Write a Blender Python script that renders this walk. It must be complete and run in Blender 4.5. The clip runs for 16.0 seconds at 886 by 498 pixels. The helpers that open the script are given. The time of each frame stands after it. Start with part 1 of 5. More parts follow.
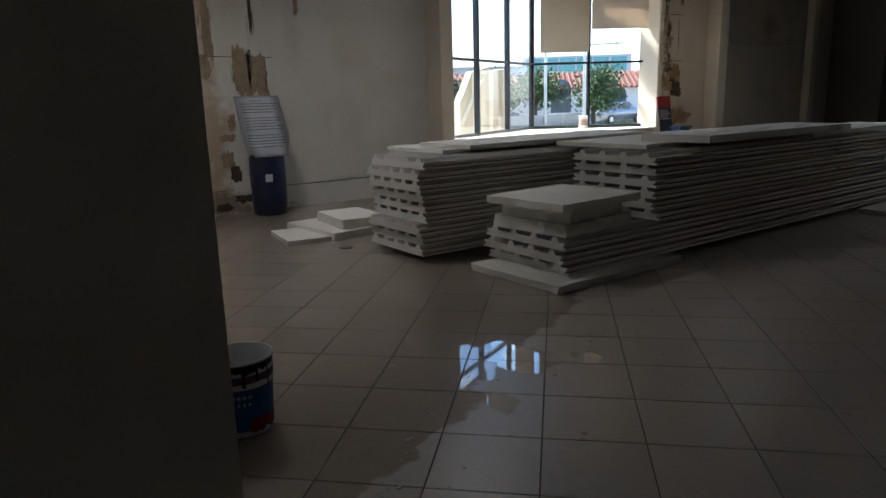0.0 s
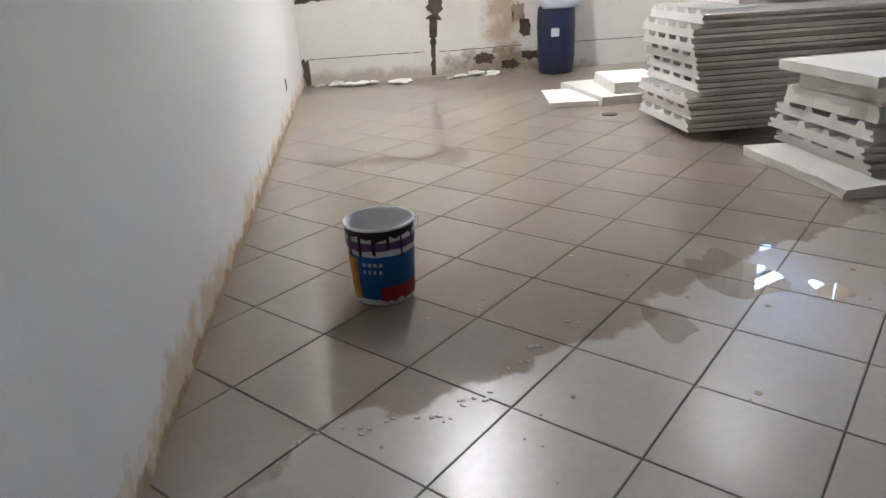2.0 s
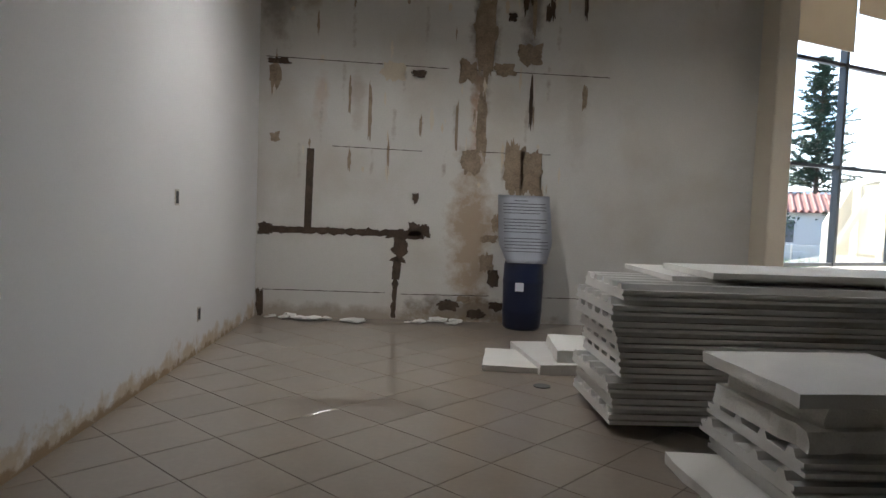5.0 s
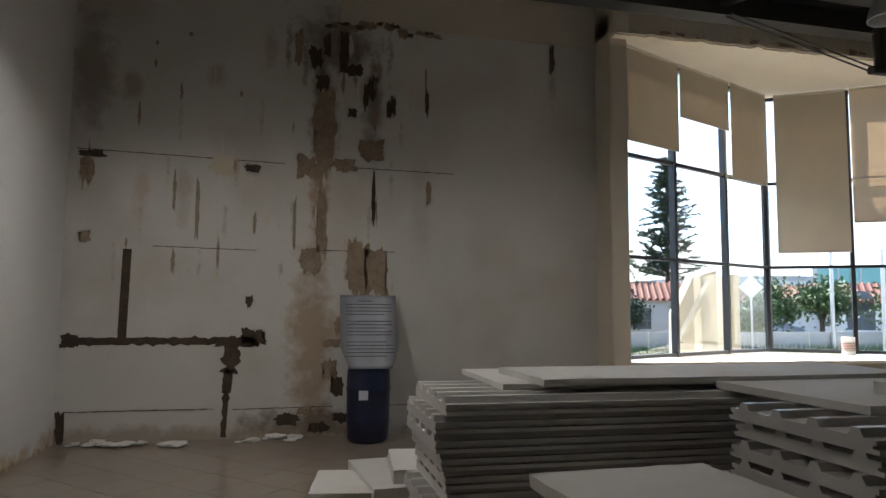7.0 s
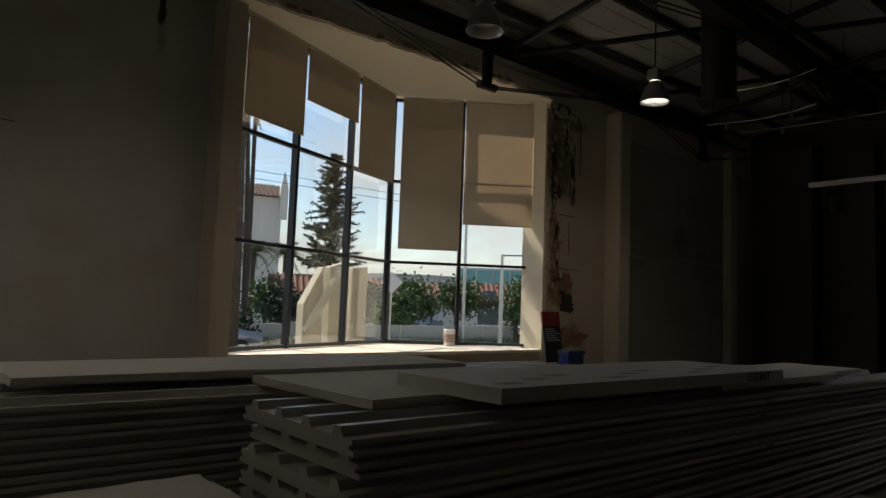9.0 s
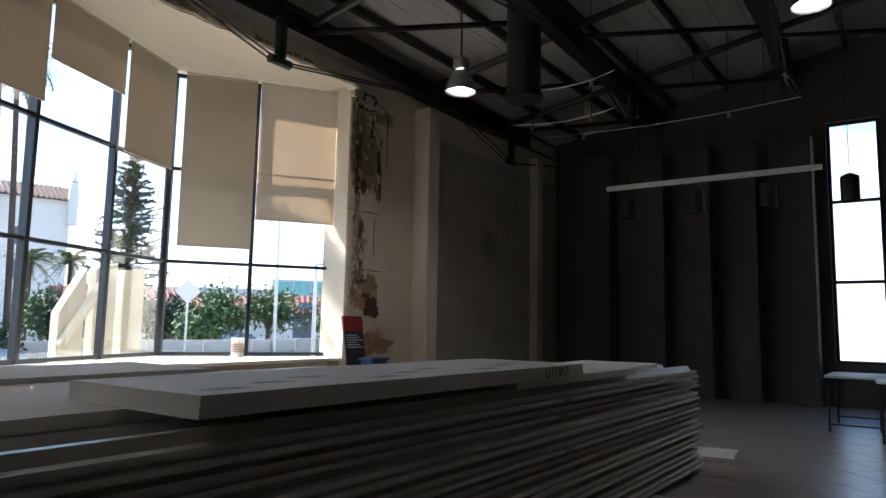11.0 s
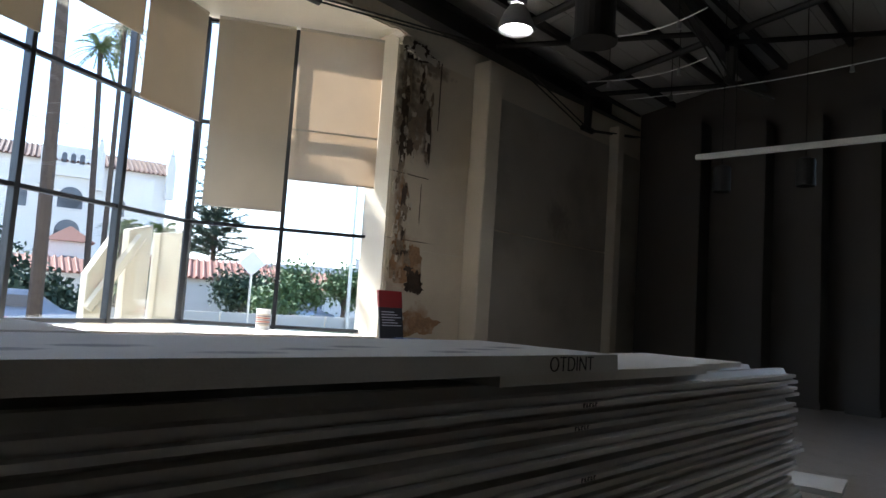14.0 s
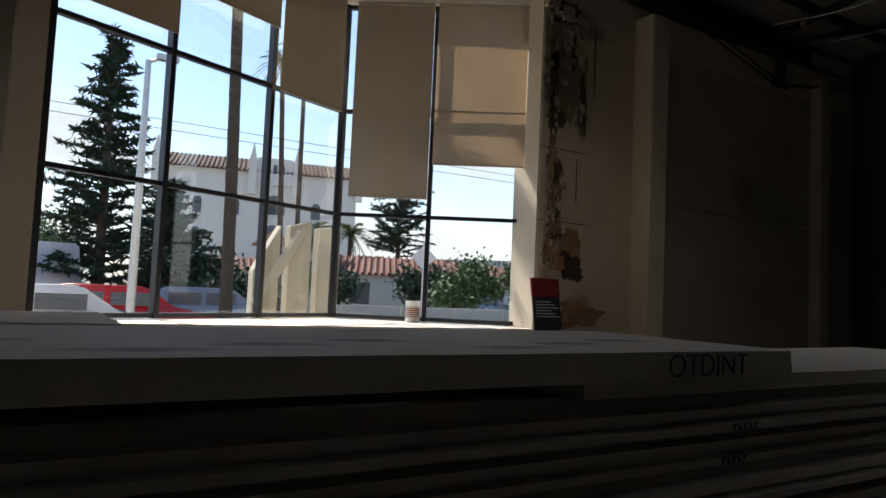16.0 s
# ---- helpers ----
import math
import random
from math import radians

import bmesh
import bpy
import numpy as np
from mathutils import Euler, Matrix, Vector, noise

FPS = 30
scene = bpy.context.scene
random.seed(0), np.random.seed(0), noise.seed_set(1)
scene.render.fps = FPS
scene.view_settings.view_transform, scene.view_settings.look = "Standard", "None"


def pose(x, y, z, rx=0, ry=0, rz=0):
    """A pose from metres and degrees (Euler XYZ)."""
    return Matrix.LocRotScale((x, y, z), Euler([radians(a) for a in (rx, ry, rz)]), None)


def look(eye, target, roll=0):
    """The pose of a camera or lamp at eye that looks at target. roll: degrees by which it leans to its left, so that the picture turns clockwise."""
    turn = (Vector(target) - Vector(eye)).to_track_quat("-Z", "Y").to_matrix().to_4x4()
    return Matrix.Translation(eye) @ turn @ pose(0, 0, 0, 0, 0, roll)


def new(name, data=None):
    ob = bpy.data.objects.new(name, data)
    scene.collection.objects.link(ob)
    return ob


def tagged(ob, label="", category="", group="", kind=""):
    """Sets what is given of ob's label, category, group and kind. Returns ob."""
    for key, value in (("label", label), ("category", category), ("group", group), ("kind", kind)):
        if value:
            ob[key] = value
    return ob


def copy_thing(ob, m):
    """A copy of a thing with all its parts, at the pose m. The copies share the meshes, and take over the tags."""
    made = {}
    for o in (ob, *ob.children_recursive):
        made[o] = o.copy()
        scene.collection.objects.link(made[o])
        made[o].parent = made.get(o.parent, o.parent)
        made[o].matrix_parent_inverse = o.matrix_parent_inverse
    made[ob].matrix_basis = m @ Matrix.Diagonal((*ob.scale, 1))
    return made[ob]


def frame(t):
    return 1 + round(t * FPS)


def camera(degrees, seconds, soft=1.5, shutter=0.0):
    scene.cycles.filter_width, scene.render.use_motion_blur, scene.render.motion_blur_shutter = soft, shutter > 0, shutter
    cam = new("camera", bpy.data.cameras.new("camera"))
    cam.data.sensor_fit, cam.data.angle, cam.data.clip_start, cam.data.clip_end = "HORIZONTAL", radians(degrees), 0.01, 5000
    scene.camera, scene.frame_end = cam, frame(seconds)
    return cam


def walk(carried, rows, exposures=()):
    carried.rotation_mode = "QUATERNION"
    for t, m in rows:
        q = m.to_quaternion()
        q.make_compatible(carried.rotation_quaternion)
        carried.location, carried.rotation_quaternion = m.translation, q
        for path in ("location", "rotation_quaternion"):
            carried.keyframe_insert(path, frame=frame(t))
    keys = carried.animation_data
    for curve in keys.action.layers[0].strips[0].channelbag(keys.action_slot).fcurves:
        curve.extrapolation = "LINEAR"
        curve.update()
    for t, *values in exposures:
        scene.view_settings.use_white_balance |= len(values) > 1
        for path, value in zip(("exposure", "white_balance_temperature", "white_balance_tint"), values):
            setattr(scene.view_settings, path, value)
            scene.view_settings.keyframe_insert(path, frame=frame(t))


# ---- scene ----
cam = camera(66.4, 16.0)
PATH = [
    (0, (-0.18, 0.817, 1.483), (0.95, 2.41, 1.052), -1.6),
    (0.5, (-0.008, 0.836, 1.373), (0.905, 2.532, 0.837), -2.1),
    (1, (0.241, 0.948, 1.362), (0.963, 2.689, 0.695), -0.9),
    (1.5, (0.464, 0.979, 1.347), (0.877, 2.795, 0.617), -2.7),
    (2, (0.728, 0.997, 1.36), (0.923, 2.832, 0.588), -3.3),
    (2.4, (0.957, 1.128, 1.322), (1.201, 2.975, 0.595), -1.1),
    (2.5, (0.99, 1.169, 1.327), (1.268, 3.001, 0.576), -0.4),
    (3, (1.22, 1.343, 1.354), (1.489, 3.218, 0.714), -3.3),
    (3.2, (1.321, 1.371, 1.348), (1.521, 3.293, 0.834), -1.7),
    (5.5, (2.047, 1.776, 1.435), (2.154, 3.772, 1.369), 2.6),
    (6, (2.194, 1.831, 1.477), (2.339, 3.825, 1.527), 2.7),
    (6.5, (2.291, 1.995, 1.48), (2.511, 3.973, 1.675), 2.9),
    (7, (2.392, 2.157, 1.474), (2.829, 4.101, 1.645), 0.5),
    (7.5, (2.674, 2.26, 1.421), (3.229, 4.176, 1.571), 2.4),
    (8, (2.909, 2.321, 1.444), (3.782, 4.115, 1.59), 1.4),
    (8.5, (3.112, 2.372, 1.446), (4.236, 4.016, 1.628), 1.4),
    (9, (3.409, 2.39, 1.441), (4.679, 3.926, 1.611), 2.1),
    (9.5, (3.683, 2.49, 1.405), (5.146, 3.852, 1.475), 1.5),
    (9.7, (3.793, 2.513, 1.409), (5.346, 3.764, 1.555), 2.0),
    (11.8, (4.606, 2.87, 1.261), (6.221, 4.023, 1.511), 0.7),
    (12, (4.697, 2.868, 1.264), (6.282, 4.055, 1.543), 1.1),
    (12.5, (4.955, 2.864, 1.245), (6.501, 4.114, 1.461), 3.6),
    (13, (5.253, 2.983, 1.242), (6.905, 4.085, 1.479), 4.2),
    (13.5, (5.49, 3.072, 1.235), (7.074, 4.272, 1.459), 2.4),
    (14, (5.653, 3.106, 1.234), (7.107, 4.468, 1.41), 3.8),
    (14.5, (5.939, 3.23, 1.21), (7.373, 4.603, 1.449), 4.7),
    (15, (6.08, 3.302, 1.232), (7.473, 4.719, 1.459), 1.0),
    (15.5, (6.271, 3.325, 1.219), (7.399, 4.966, 1.408), 3.2),
    (16, (6.454, 3.395, 1.212), (7.489, 5.102, 1.338), 2.6),
]
walk(cam, [(t, look(eye, target, roll)) for t, eye, target, roll in PATH],
     [(0.0, 2.1, 6100, 10), (0.4, 2.3, 6100, 10), (0.9, 3.15, 6250, 10), (1.5, 4.0, 6150, 10), (2.1, 4.45, 6000, 10), (3.2, 4.2, 5850, 9),
      (5.4, 2.6, 6200, 10), (6.5, 2.35, 6400, 10), (7.5, 2.0, 6400, 11), (8.1, 1.6, 6500, 11), (8.6, 0.5, 7500, 10), (9.6, 0.45, 7500, 10),
      (9.8, 0.95, 6300, 14), (11.7, 2.25, 6100, 10), (12.5, 2.35, 6000, 10), (14.5, 2.2, 6000, 10), (15.2, 1.8, 6100, 10),
      (15.6, 1.35, 6400, 12), (16.0, 0.85, 6800, 13)])

# ---- daylight ----
SUN_AZ, SUN_EL = radians(-16), radians(47)
world = bpy.data.worlds.new("world")
scene.world = world
world.use_nodes = True
wn = world.node_tree.nodes
sky = wn.new("ShaderNodeTexSky")
sky.sky_type, sky.sun_disc, sky.sun_elevation, sky.sun_rotation = "NISHITA", False, SUN_EL, SUN_AZ
sky.dust_density, sky.ozone_density = 0.3, 2.5
wn["Background"].inputs["Strength"].default_value = 0.14
# broken white cloud, thickest low in the sky
wl = world.node_tree.links
way = wn.new("ShaderNodeTexCoord")
flat = wn.new("ShaderNodeMapping")
flat.inputs["Scale"].default_value = (1.0, 1.0, 2.6)
wl.new(way.outputs["Generated"], flat.inputs["Vector"])
puffs = wn.new("ShaderNodeTexNoise")
puffs.inputs["Scale"].default_value, puffs.inputs["Detail"].default_value, puffs.inputs["Roughness"].default_value = 3.2, 8, 0.58
wl.new(flat.outputs[0], puffs.inputs["Vector"])
axis = wn.new("ShaderNodeSeparateXYZ")
wl.new(way.outputs["Generated"], axis.inputs[0])
low = wn.new("ShaderNodeMath")
low.operation = "MULTIPLY_ADD"
low.inputs[1].default_value = -0.75
wl.new(axis.outputs["Z"], low.inputs[0])
wl.new(puffs.outputs["Fac"], low.inputs[2])
cover = wn.new("ShaderNodeMapRange")
cover.inputs["From Min"].default_value, cover.inputs["From Max"].default_value, cover.inputs["To Max"].default_value = 0.30, 0.52, 0.9
wl.new(low.outputs[0], cover.inputs["Value"])
clouded = wn.new("ShaderNodeMix")
clouded.data_type = "RGBA"
clouded.inputs[7].default_value = (4.1, 4.25, 4.4, 1)
wl.new(cover.outputs[0], clouded.inputs["Factor"])
wl.new(sky.outputs["Color"], clouded.inputs[6])
wl.new(clouded.outputs[2], wn["Background"].inputs["Color"])
sun = new("sun", bpy.data.lights.new("sun", "SUN"))
sun.data.energy, sun.data.angle, sun.data.color = 4.5, radians(0.5), (1.0, 0.95, 0.86)
sun_from = Vector((math.sin(SUN_AZ) * math.cos(SUN_EL), math.cos(SUN_AZ) * math.cos(SUN_EL), math.sin(SUN_EL)))
sun.matrix_world = look(sun_from * 60, (0, 0, 0))


# ---- materials ----
def material(name, colour, rough=0.6, metal=0.0, vary=0.12, scale=6.0, bump=0.1, fine=60.0, random_each=0.0, tint=None, tint_amount=0.0, tint_scale=1.2, coat=0.0):
    """Principled paint with grain at two scales, bump, and optional blotches of a second colour."""
    m = bpy.data.materials.new(name)
    m.use_nodes = True
    n, l = m.node_tree.nodes, m.node_tree.links
    b = n["Principled BSDF"]
    b.inputs["Roughness"].default_value, b.inputs["Metallic"].default_value = rough, metal
    b.inputs["Coat Weight"].default_value = coat
    b.inputs["Coat Roughness"].default_value = 0.11
    co = n.new("ShaderNodeTexCoord")
    big = n.new("ShaderNodeTexNoise")
    big.inputs["Scale"].default_value, big.inputs["Detail"].default_value = scale, 6
    small = n.new("ShaderNodeTexNoise")
    small.inputs["Scale"].default_value, small.inputs["Detail"].default_value = fine, 4
    for k in (big, small):
        l.new(co.outputs["Object"], k.inputs["Vector"])
    add = n.new("ShaderNodeMath")
    add.operation = "ADD"
    l.new(big.outputs["Fac"], add.inputs[0])
    l.new(small.outputs["Fac"], add.inputs[1])
    rng = n.new("ShaderNodeMapRange")
    rng.inputs["From Min"].default_value, rng.inputs["From Max"].default_value = 0.6, 1.4
    rng.inputs["To Min"].default_value, rng.inputs["To Max"].default_value = 1 - vary, 1 + vary
    l.new(add.outputs[0], rng.inputs["Value"])
    value = rng.outputs[0]
    if random_each:
        info = n.new("ShaderNodeObjectInfo")
        r2 = n.new("ShaderNodeMapRange")
        r2.inputs["To Min"].default_value, r2.inputs["To Max"].default_value = 1 - random_each, 1 + random_each
        l.new(info.outputs["Random"], r2.inputs["Value"])
        mul = n.new("ShaderNodeMath")
        mul.operation = "MULTIPLY"
        l.new(value, mul.inputs[0])
        l.new(r2.outputs[0], mul.inputs[1])
        value = mul.outputs[0]
    hsv = n.new("ShaderNodeHueSaturation")
    hsv.inputs["Color"].default_value = (*colour, 1)
    l.new(value, hsv.inputs["Value"])
    out = hsv.outputs["Color"]
    if tint:
        t = n.new("ShaderNodeTexNoise")
        t.inputs["Scale"].default_value, t.inputs["Detail"].default_value = tint_scale, 8
        l.new(co.outputs["Object"], t.inputs["Vector"])
        r3 = n.new("ShaderNodeMapRange")
        r3.inputs["From Min"].default_value, r3.inputs["From Max"].default_value = 0.5, 0.72
        r3.inputs["To Max"].default_value = tint_amount
        l.new(t.outputs["Fac"], r3.inputs["Value"])
        mx = n.new("ShaderNodeMix")
        mx.data_type = "RGBA"
        l.new(r3.outputs[0], mx.inputs["Factor"])
        l.new(out, mx.inputs[6])
        mx.inputs[7].default_value = (*tint, 1)
        out = mx.outputs[2]
    l.new(out, b.inputs["Base Color"])
    if bump:
        bp = n.new("ShaderNodeBump")
        bp.inputs["Strength"].default_value, bp.inputs["Distance"].default_value = bump, 0.01
        l.new(add.outputs[0], bp.inputs["Height"])
        l.new(bp.outputs[0], b.inputs["Normal"])
    return m


def emitter(name, colour, strength):
    m = bpy.data.materials.new(name)
    m.use_nodes = True
    b = m.node_tree.nodes["Principled BSDF"]
    b.inputs["Base Color"].default_value = (0.9, 0.9, 0.88, 1)
    b.inputs["Emission Color"].default_value = (*colour, 1)
    b.inputs["Emission Strength"].default_value = strength
    return m


def stain(m, colour, centre, radius, stretch=(1, 1, 1), amount=0.8, scale=3.0, edge=0.35, grow=0.9):
    """Adds one ragged stain to a material: a stretched spot about centre whose edge is broken by noise."""
    n, l = m.node_tree.nodes, m.node_tree.links
    b = n["Principled BSDF"]
    old = b.inputs["Base Color"].links[0].from_socket
    co = n.new("ShaderNodeTexCoord")
    mp = n.new("ShaderNodeMapping")
    mp.vector_type = "TEXTURE"
    mp.inputs["Location"].default_value = centre
    mp.inputs["Scale"].default_value = [radius * s for s in stretch]
    l.new(co.outputs["Object"], mp.inputs["Vector"])
    ln = n.new("ShaderNodeVectorMath")
    ln.operation = "LENGTH"
    l.new(mp.outputs[0], ln.inputs[0])
    no = n.new("ShaderNodeTexNoise")
    no.inputs["Scale"].default_value, no.inputs["Detail"].default_value, no.inputs["Roughness"].default_value = scale, 8, 0.65
    l.new(co.outputs["Object"], no.inputs["Vector"])
    ma = n.new("ShaderNodeMath")
    ma.operation = "MULTIPLY_ADD"
    l.new(no.outputs["Fac"], ma.inputs[0])
    ma.inputs[1].default_value = -2.4 * grow
    l.new(ln.outputs["Value"], ma.inputs[2])
    r = n.new("ShaderNodeMapRange")
    r.inputs["From Min"].default_value, r.inputs["From Max"].default_value = -1.2 * grow + 0.8 + edge, -1.2 * grow + 0.8 - edge
    r.inputs["To Max"].default_value = amount
    l.new(ma.outputs[0], r.inputs["Value"])
    mx = n.new("ShaderNodeMix")
    mx.data_type = "RGBA"
    l.new(r.outputs[0], mx.inputs["Factor"])
    l.new(old, mx.inputs[6])
    mx.inputs[7].default_value = (*colour, 1)
    l.new(mx.outputs[2], b.inputs["Base Color"])


def glass_material(name, tint=(0.95, 0.97, 0.97), gloss=0.08):
    m = bpy.data.materials.new(name)
    m.use_nodes = True
    n, l = m.node_tree.nodes, m.node_tree.links
    n.remove(n["Principled BSDF"])
    tr, gl, mix, fr = n.new("ShaderNodeBsdfTransparent"), n.new("ShaderNodeBsdfGlossy"), n.new("ShaderNodeMixShader"), n.new("ShaderNodeLayerWeight")
    tr.inputs["Color"].default_value = (*tint, 1)
    gl.inputs["Roughness"].default_value = 0.02
    fr.inputs["Blend"].default_value = 0.3
    pw_ = n.new("ShaderNodeMapRange")
    pw_.inputs["To Min"].default_value, pw_.inputs["To Max"].default_value = gloss * 0.5, 0.32
    l.new(fr.outputs["Facing"], pw_.inputs["Value"])
    l.new(pw_.outputs[0], mix.inputs[0])
    l.new(tr.outputs[0], mix.inputs[1])
    l.new(gl.outputs[0], mix.inputs[2])
    l.new(mix.outputs[0], n["Material Output"].inputs["Surface"])
    return m


def cloth_material(name, colour, through_light):
    m = material(name, colour, 0.9, vary=0.06, scale=3, fine=300, bump=0.05)
    n, l = m.node_tree.nodes, m.node_tree.links
    b = n["Principled BSDF"]
    tl, mix = n.new("ShaderNodeBsdfTranslucent"), n.new("ShaderNodeMixShader")
    l.new(b.inputs["Base Color"].links[0].from_socket, tl.inputs["Color"])
    mix.inputs[0].default_value = through_light
    l.new(b.outputs[0], mix.inputs[1])
    l.new(tl.outputs[0], mix.inputs[2])
    l.new(mix.outputs[0], n["Material Output"].inputs["Surface"])
    return m


M_WALL = material("cream_plaster", (0.71, 0.64, 0.52), 0.75, vary=0.05, scale=1.5, bump=0.06, tint=(0.55, 0.47, 0.36), tint_amount=0.35, tint_scale=0.7)
M_LEFT = material("white_plaster", (0.79, 0.775, 0.755), 0.6, vary=0.03, scale=1.2, bump=0.04)
M_DAMP = material("damp_plaster", (0.68, 0.655, 0.60), 0.75, vary=0.06, scale=1.5, bump=0.12, tint=(0.5, 0.43, 0.33), tint_amount=0.5, tint_scale=0.9)
M_BROWNPLASTER = material("bare_brown_render", (0.34, 0.26, 0.18), 0.95, vary=0.35, scale=9, bump=0.6)
M_DARKPLASTER = material("dark_wet_mortar", (0.09, 0.062, 0.042), 0.9, vary=0.4, scale=12, bump=0.7)
M_PIER = material("peeling_cream_plaster", (0.68, 0.59, 0.45), 0.8, vary=0.08, scale=2, bump=0.15, tint=(0.5, 0.42, 0.32), tint_amount=0.4)
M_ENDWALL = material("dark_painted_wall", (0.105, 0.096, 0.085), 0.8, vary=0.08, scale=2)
M_PANELWALL = material("grey_beige_panel", (0.50, 0.46, 0.385), 0.7, vary=0.07, scale=1.3, tint=(0.25, 0.21, 0.17), tint_amount=0.4)
M_TILE = material("glazed_beige_tile", (0.40, 0.36, 0.315), 0.36, coat=0.7, vary=0.08, scale=2.5, fine=25, bump=0.015, random_each=0.06, tint=(0.36, 0.305, 0.25), tint_amount=0.5, tint_scale=2.2)


def wet_film(m):
    """A film of water with a ragged edge across the floor: darker, sharply glossy tiles beyond it, dull damp ones before it."""
    n, l = m.node_tree.nodes, m.node_tree.links
    b = n["Principled BSDF"]
    geo, sep = n.new("ShaderNodeNewGeometry"), n.new("ShaderNodeSeparateXYZ")
    l.new(geo.outputs["Position"], sep.inputs[0])
    rag = n.new("ShaderNodeTexNoise")
    rag.inputs["Scale"].default_value, rag.inputs["Detail"].default_value = 2.3, 5
    l.new(geo.outputs["Position"], rag.inputs["Vector"])
    slope = n.new("ShaderNodeMath")
    slope.operation = "MULTIPLY_ADD"
    slope.inputs[1].default_value = -0.5
    l.new(sep.outputs["X"], slope.inputs[0])
    l.new(sep.outputs["Y"], slope.inputs[2])
    edge = n.new("ShaderNodeMath")
    edge.operation = "MULTIPLY_ADD"
    edge.inputs[1].default_value = 0.9
    l.new(rag.outputs["Fac"], edge.inputs[0])
    l.new(slope.outputs[0], edge.inputs[2])
    wet = n.new("ShaderNodeMapRange")
    wet.inputs["From Min"].default_value, wet.inputs["From Max"].default_value = 2.93, 2.97
    l.new(edge.outputs[0], wet.inputs["Value"])
    for socket, dry, film in (("Coat Weight", 0.35, 1.0), ("Coat Roughness", 0.26, 0.025), ("Specular IOR Level", 0.5, 0.12)):
        r = n.new("ShaderNodeMapRange")
        r.inputs["To Min"].default_value, r.inputs["To Max"].default_value = dry, film
        l.new(wet.outputs[0], r.inputs["Value"])
        l.new(r.outputs[0], b.inputs[socket])
    old = b.inputs["Base Color"].links[0].from_socket
    dark = n.new("ShaderNodeMix")
    dark.data_type, dark.blend_type = "RGBA", "MULTIPLY"
    dark.inputs[7].default_value = (0.68, 0.63, 0.57, 1)
    l.new(wet.outputs[0], dark.inputs["Factor"])
    l.new(old, dark.inputs[6])
    l.new(dark.outputs[2], b.inputs["Base Color"])


wet_film(M_TILE)
M_TILE.node_tree.nodes["Principled BSDF"].inputs["Coat IOR"].default_value = 1.65
M_GROUT = material("dark_grout", (0.10, 0.08, 0.065), 0.9)
M_STEEL = material("dark_painted_steel", (0.022, 0.021, 0.02), 0.5, vary=0.3, bump=0.1)
M_DECK = material("grey_roof_deck", (0.42, 0.41, 0.39), 0.8, vary=0.12, scale=1.2)
M_FRAME = material("black_window_frame", (0.02, 0.022, 0.026), 0.4, vary=0.2)
M_GLASS = glass_material("window_glass")
M_BLIND = cloth_material("beige_blind_cloth", (0.54, 0.475, 0.375), 0.17)
M_BLINDTHIN = cloth_material("thin_blind_cloth", (0.70, 0.61, 0.50), 0.42)
M_PANELSHEET = material("white_steel_sheet", (0.68, 0.66, 0.62), 0.35, vary=0.06, scale=3, bump=0.02, random_each=0.08, tint=(0.42, 0.39, 0.34), tint_amount=0.35)
M_FOAM = material("white_foam", (0.72, 0.70, 0.65), 0.85, vary=0.06, scale=5, bump=0.25, fine=120, tint=(0.55, 0.5, 0.42), tint_amount=0.4)
M_FOAMMARK = material("marked_white_foam", (0.72, 0.70, 0.66), 0.7, vary=0.05, scale=5, bump=0.15, fine=120)
M_FOAMEDGE = material("cut_foam_edge", (0.72, 0.70, 0.64), 0.9, vary=0.12, scale=8, bump=0.4, fine=90)
M_WOODDARK = material("sill_plaster", (0.74, 0.70, 0.62), 0.6, vary=0.1, tint=(0.5, 0.42, 0.33), tint_amount=0.5)
M_BLUEDRUM = material("navy_plastic", (0.012, 0.018, 0.05), 0.35, vary=0.15, bump=0.03)
M_PAPER = material("white_paper", (0.72, 0.74, 0.80), 0.3, vary=0.03, bump=0.03)
M_INK = material("grey_ink", (0.16, 0.16, 0.19), 0.6)
M_BLACKINK = material("black_marker", (0.02, 0.02, 0.025), 0.6)
M_PLASTICWHITE = material("white_plastic", (0.72, 0.72, 0.74), 0.4, vary=0.05)
M_BLUELABEL = material("blue_label", (0.012, 0.14, 0.48), 0.35, vary=0.1, scale=14)
M_PURPLE = material("purple_band", (0.16, 0.08, 0.26), 0.4, vary=0.3, scale=20)
M_ORANGE = material("orange_label", (0.72, 0.30, 0.03), 0.4)
M_REDLABEL = material("red_label", (0.40, 0.025, 0.02), 0.4)
M_BLACKDRIP = material("black_paint_drip", (0.012, 0.01, 0.015), 0.3)
M_METAL = material("galvanised_metal", (0.5, 0.5, 0.5), 0.35, 0.9)
M_SHADE = material("aluminium_shade", (0.42, 0.42, 0.42), 0.35, 0.6)
M_LAMP = emitter("lamp_glow", (1.0, 0.95, 0.90), 20)
M_LAMPNEW = emitter("bright_lamp_glow", (1.0, 0.96, 0.93), 46)
M_TUBE = material("white_fixture", (0.75, 0.75, 0.73), 0.5)
M_SIGNRED = material("red_sign_top", (0.30, 0.02, 0.02), 0.5)
M_SIGNDARK = material("charcoal_sign", (0.03, 0.03, 0.035), 0.5)
M_OUTLET = material("almond_plate", (0.55, 0.50, 0.42), 0.4)
M_DARKWOOD = material("dark_table_top", (0.10, 0.085, 0.07), 0.3)
M_EARTH = material("dry_ground", (0.28, 0.25, 0.2), 0.95, vary=0.2)
